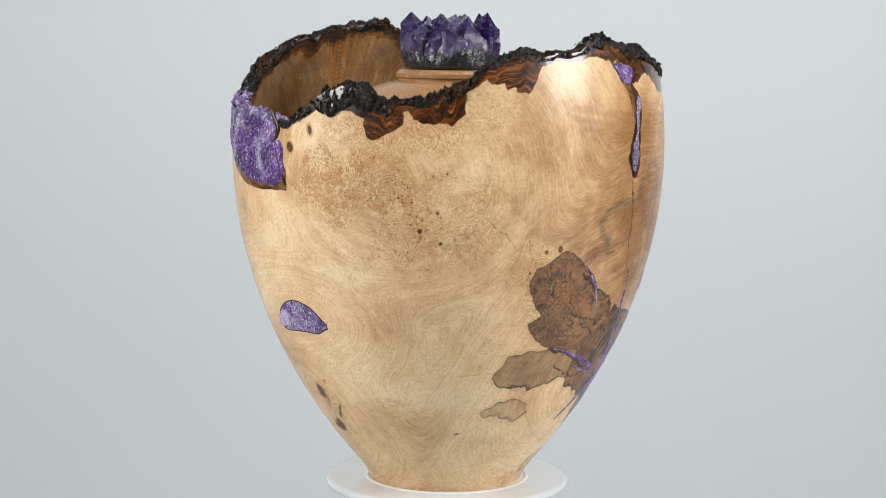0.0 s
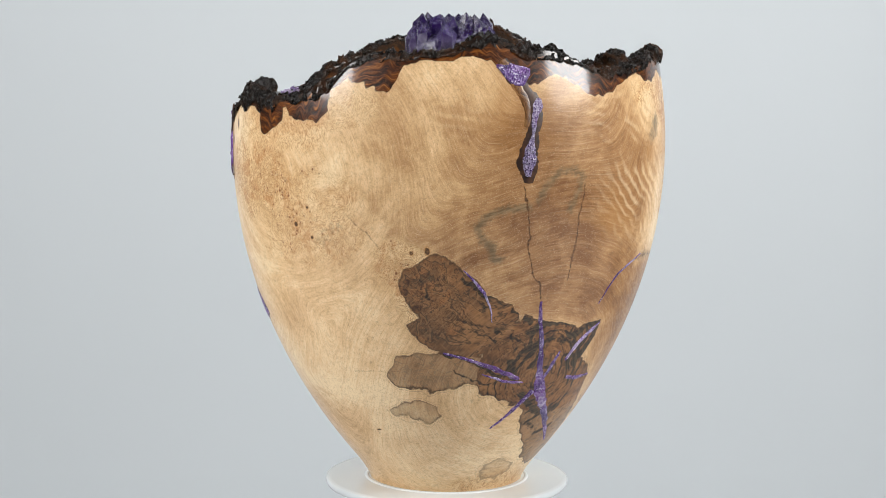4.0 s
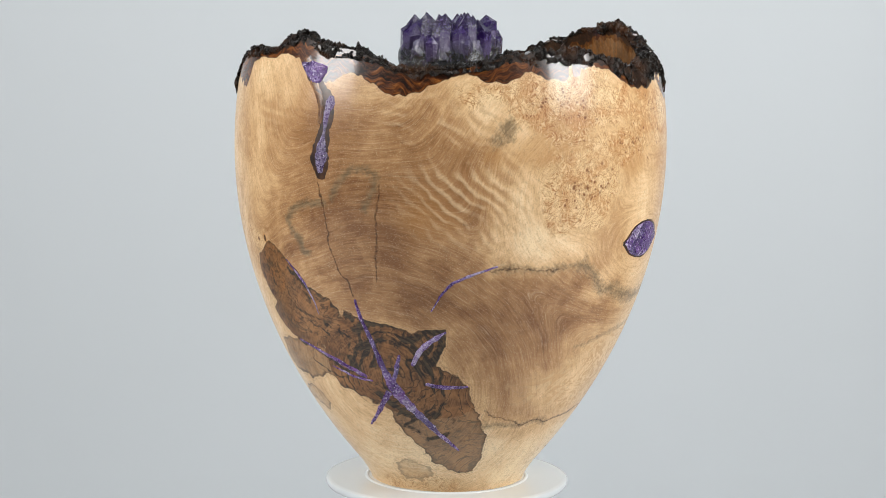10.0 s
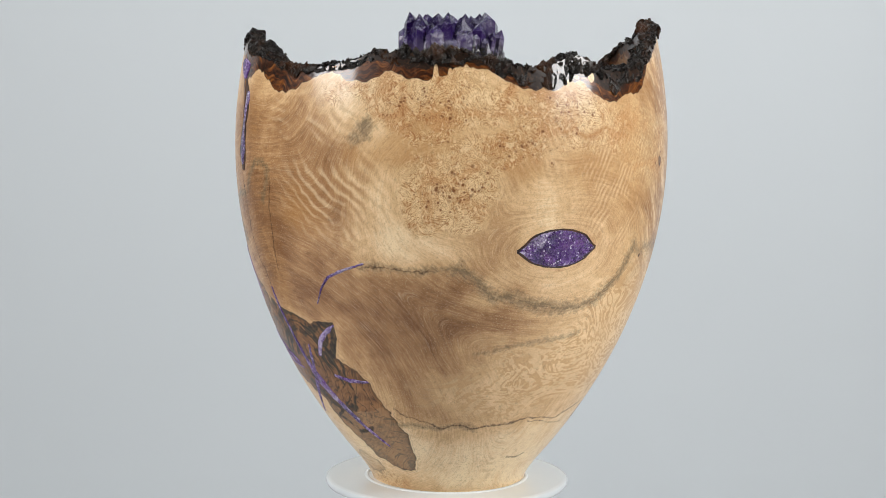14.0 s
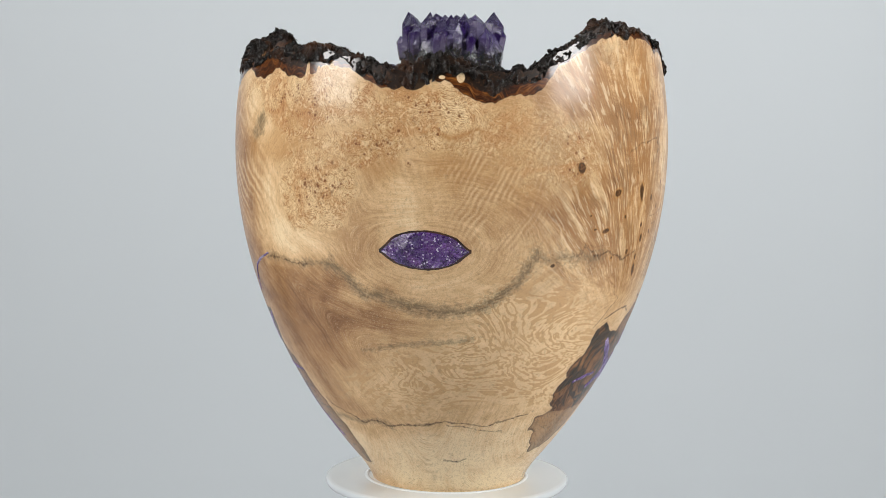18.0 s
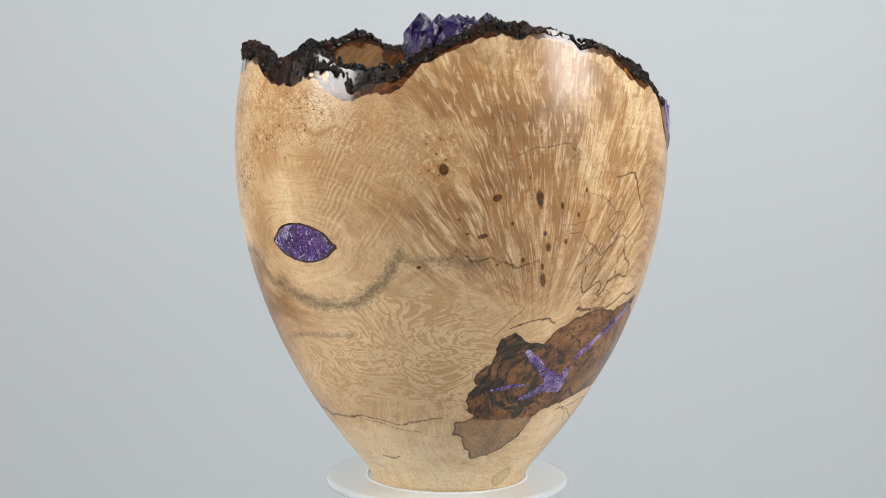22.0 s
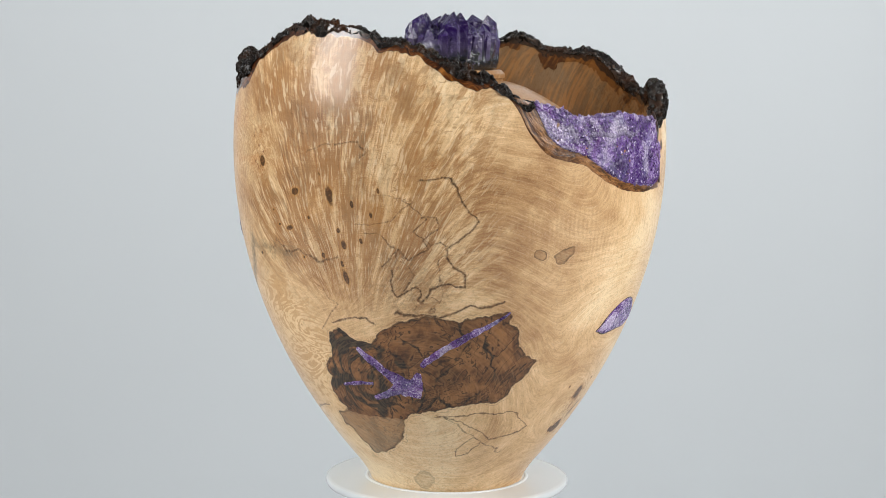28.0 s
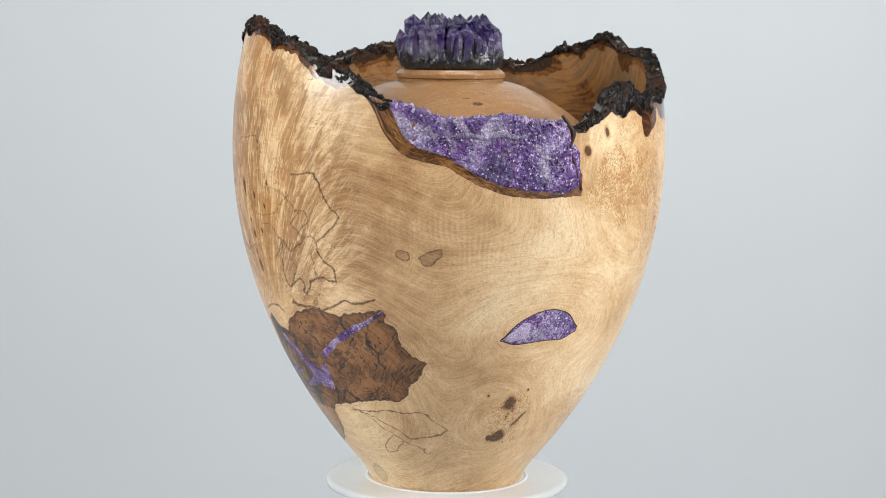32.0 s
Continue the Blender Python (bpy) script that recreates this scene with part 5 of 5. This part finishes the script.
def wood_fields(ob, scale, knots):
    n = len(ob.data.vertices)
    co = np.empty(n * 3, dtype=np.float32)
    ob.data.vertices.foreach_get("co", co)
    co = co.reshape(-1, 3).astype(float)
    phi = 9 * co[:, 0] + 12 * co[:, 1] * 0.4 + 0.6 * fbm(co, 12, 141, 3)
    th, rr = np.degrees(np.arctan2(co[:, 0], -co[:, 1])) % 360, np.hypot(co[:, 0], co[:, 1]) / MM
    ink = 0 * phi
    wob = fbm(co, scale, 151, 3)
    for t0, r0, w, h in knots:
        u = np.radians((th - t0 + 180) % 360 - 180) * r0
        d = np.hypot(u / w, (rr - r0) / h) + 0.4 * wob
        ink = np.maximum(ink, 0.9 * (1 - sstep(0.8, 1.15, d)))
    o = 0 * phi
    tint = -0.42 + 0.40 * fbm(co, 20, 161, 3)
    strands = evened(fbm(np.stack([phi * 60, co[:, 0] * 40, co[:, 1] * 40], -1), 1.0, 171, 3), 0.2)
    put_fields(ob, (np.stack([tint, o, ink, o + 0.15], -1), np.stack([o, o, o, o], -1), np.stack([o, o + 0.25, o, o + 0.12], -1),
                    np.stack([strands, o, o, o + 9], -1), np.stack([phi * 1.4, o, phi * 0.3, o], -1)))


def crystal_part(name, foot, lean, spin, width, length, rng, parent):
    """One six-sided point with an uneven pyramid; its height on the cluster is kept for the colour zoning."""
    k = 6
    a = np.linspace(0, 2 * np.pi, k, endpoint=False) + rng.uniform(-0.12, 0.12, k)
    r = width * 0.5 * rng.uniform(0.85, 1.12, k)
    pyr = width * rng.uniform(0.36, 0.62)
    lo = np.stack([r * 1.05 * np.cos(a), r * 1.05 * np.sin(a), 0 * a], -1)
    md = np.stack([r * np.cos(a), r * np.sin(a), 0 * a + length * 0.5], -1)
    hi = np.stack([r * 0.94 * np.cos(a), r * 0.94 * np.sin(a), length - pyr + rng.uniform(-0.14, 0.14, k) * width], -1)
    tip = np.array([[rng.uniform(-0.14, 0.14) * width, rng.uniform(-0.14, 0.14) * width, length]])
    v = np.concatenate([lo, md, hi, tip])
    m = Matrix.LocRotScale(foot, Euler((lean[0], lean[1], spin)), None)
    v = np.array([m @ Vector(q) for q in v])
    f = [(j * k + i, j * k + (i + 1) % k, (j + 1) * k + (i + 1) % k, (j + 1) * k + i) for j in range(2) for i in range(k)]
    f += [(2 * k + i, 2 * k + (i + 1) % k, 3 * k) for i in range(k)]
    me = bpy.data.meshes.new(name)
    me.from_pydata([tuple(q) for q in v], [], f)
    me.materials.append(POINTS)
    att = me.attributes.new("height", "FLOAT", "POINT")
    att.data.foreach_set("value", v[:, 2].astype(np.float32))
    ob = new(name, me)
    ob.parent = parent
    return ob


def build_cluster(lid):
    n, rows = 120, 26
    a = np.linspace(0, 2 * np.pi, n, endpoint=False)
    v = np.linspace(0, 1, rows)[:, None]
    shape = 0.0256 + 0.0023 * np.cos(2 * (a - 0.593)) + 0.0006 * np.cos(3 * a + 0.4)
    prof = np.interp(v, [0, 0.06, 0.18, 0.4, 0.65, 0.8, 0.9, 1.0], [0.88, 0.96, 1.0, 1.0, 0.92, 0.78, 0.5, 0.02])
    z = np.interp(v, [0, 0.06, 0.18, 0.4, 0.65, 0.8, 0.9, 1.0], [0.2214, 0.2217, 0.2243, 0.2301, 0.2366, 0.2386, 0.241, 0.2393]) + 0 * a
    r = shape * prof
    p = np.stack([r * np.sin(a), -r * np.cos(a), z], -1)
    rough = fbm(p, 150, 201, 4, 0.6) * 0.0016 * np.clip(v * 6, 0, 1)
    col = fbm(np.stack([np.sin(a) * 0.026 + 0 * v, -np.cos(a) * 0.026 + 0 * v, z * 0.15], -1), 260, 211, 2) * 0.0012 * sstep(0.15, 0.4, v)
    q = (r + rough + col)
    p = np.stack([q * np.sin(a), -q * np.cos(a), z + 0.0004 * rough / 0.0016], -1)
    base = mesh_object("crystal_base", p.reshape(-1, 3), grid_faces(n, rows, True), POINTS, lid, True, "purple amethyst cluster with dark rocky base")
    att = base.data.attributes.new("height", "FLOAT", "POINT")
    att.data.foreach_set("value", p[..., 2].ravel().astype(np.float32))
    rng = np.random.default_rng(12)
    ring = [(i, 15, 0.0205, 0.07) for i in range(15)] + [(i, 9, 0.0130, 0.06) for i in range(9)] + [(i, 5, 0.0068, 0.05) for i in range(5)]
    for i, cnt, rad, lean in ring:
        b = 2 * math.pi * (i + rng.uniform(-0.25, 0.25)) / cnt
        rr = rad * rng.uniform(0.92, 1.06) * (1 + 0.09 * math.cos(2 * (b - 0.593)))
        top = rng.uniform(0.2440, 0.2535)
        foot = Vector((rr * math.sin(b), -rr * math.cos(b), 0.2270))
        tilt = lean * rng.uniform(0.3, 1.1)
        crystal_part("crystal", foot, (tilt * math.cos(b), tilt * math.sin(b)), rng.uniform(0, 1), rng.uniform(0.0088, 0.0128), top - 0.2270, rng, base)
    # short side crystals that break up the flank
    for i in range(26):
        b = 2 * math.pi * (i + rng.uniform(-0.35, 0.35)) / 26
        rr = 0.0232 * (1 + 0.09 * math.cos(2 * (b - 0.593))) * rng.uniform(0.94, 1.0)
        top = rng.uniform(0.2345, 0.2450)
        foot = Vector((rr * math.sin(b), -rr * math.cos(b), 0.2262))
        tilt = rng.uniform(0.02, 0.22)
        crystal_part("crystal", foot, (tilt * math.cos(b), tilt * math.sin(b)), rng.uniform(0, 1), rng.uniform(0.0045, 0.0075), top - 0.2262, rng, base)


def build_turntable():
    table = tagged(new("turntable"), "white round turntable on a dark grey motor base", "turntable")
    pl = [(0.0001, 0.0), (0.0640, 0.0), (0.0660, -0.0005), (0.0664, -0.0022), (0.0655, -0.0040), (0.0560, -0.0066), (0.0001, -0.0072)]
    lathe("platter", bevel_profile([(r, z - 0.0001) for r, z in pl], 0.0007), PLASTIC, table, 200, "glossy white plastic platter")
    # low ring modelled in place of the platter's subtle reflection round the foot
    ring = [(0.0424, -0.0002), (0.0428, 0.0004), (0.0436, 0.0006), (0.0444, 0.0004), (0.0449, -0.0002)]
    lathe("foot_ring", bevel_profile(ring, 0.0004), PLASTIC, table, 160, "thin white ring in place of a faint reflection round the foot")
    base = tagged(new("motor_stand"), "dark grey round plastic stand on a white plinth", "stand")
    lathe("housing", bevel_profile([(0.0001, -0.0076), (0.0515, -0.0076), (0.0535, -0.0090), (0.0541, -0.0330), (0.0531, -0.0345), (0.0001, -0.0345)], 0.001), RUBBER, base, 160)
    for k in range(3):
        b = 2 * math.pi * k / 3
        ob = lathe("rubber_foot", bevel_profile([(0.0001, -0.0346), (0.006, -0.0346), (0.006, -0.0369), (0.0001, -0.0369)], 0.0004), RUBBER, base, 24)
        ob.location = (0.045 * math.sin(b), 0.042 * math.cos(b), 0)
    return table


def build_room():
    # paper backdrop hanging behind the plinth and curving on to the floor
    prof = [(0.30, -0.797), (0.75, -0.797)]
    for k in range(1, 25):
        b = math.radians(90 * k / 24)
        prof.append((0.75 + 0.35 * math.sin(b), -0.797 + 0.35 * (1 - math.cos(b))))
    prof.append((1.10, 1.75))
    x = np.linspace(-1.35, 1.35, 13)
    v = np.array([[(q, y, z) for q in x] for y, z in prof]).reshape(-1, 3)
    sweep = mesh_object("backdrop", v, grid_faces(13, len(prof), False), PAPER)
    tagged(sweep, "seamless pale blue-grey paper backdrop sweep", "backdrop", kind="structure")

    def slab(name, lo, hi, mat, label, cat):
        lo, hi = Vector(lo), Vector(hi)
        bm = bmesh.new()
        bmesh.ops.create_cube(bm, size=1.0)
        for w in bm.verts:
            w.co = Vector([(lo[i] + hi[i]) / 2 + w.co[i] * (hi[i] - lo[i]) for i in range(3)])
        me = bpy.data.meshes.new(name)
        bm.to_mesh(me)
        bm.free()
        me.materials.append(mat)
        return tagged(new(name, me), label, cat, kind="structure")

    slab("floor", (-2.4, -3.0, -0.88), (2.4, 1.8, -0.80), PLANK, "plain grey studio floor", "floor")
    slab("ceiling", (-2.4, -3.0, 1.85), (2.4, 1.8, 1.93), PAINT, "plain dark grey studio ceiling", "ceiling")
    slab("wall_north", (-2.4, 1.8, -0.80), (2.4, 1.9, 1.85), PAINT, "plain dark grey studio wall", "wall")
    slab("wall_south", (-2.4, -3.1, -0.80), (2.4, -3.0, 1.85), PAINT, "plain dark grey studio wall", "wall")
    slab("wall_west", (-2.5, -3.0, -0.80), (-2.4, 1.8, 1.85), PAINT, "plain dark grey studio wall", "wall")
    slab("wall_east", (2.4, -3.0, -0.80), (2.5, 1.8, 1.85), PAINT, "plain dark grey studio wall", "wall")
    # unseen top, added pale and wide to throw light on the urn's lower half
    slab("tabletop", (-0.65, -0.60, -0.075), (0.65, 0.075, -0.0372), LAMINATE, "plain pale grey table top under the turntable, unseen, added to bounce light up", "table")
    slab("trim", (-0.062, -0.062, -0.80), (0.062, 0.062, -0.075), LAMINATE, "pale grey square table column", "table leg")


build_room()
TABLE = build_turntable()
URN = build_urn()
LID = build_lid()


def motions():
    """The platter carries the urn and its lid round at an even pace."""
    turn = [(t, pose(0, 0, 0, 0, 0, -8.7940 * t)) for t in range(0, 33)]
    for thing in (TABLE, URN, LID):
        walk(thing, turn)


motions()
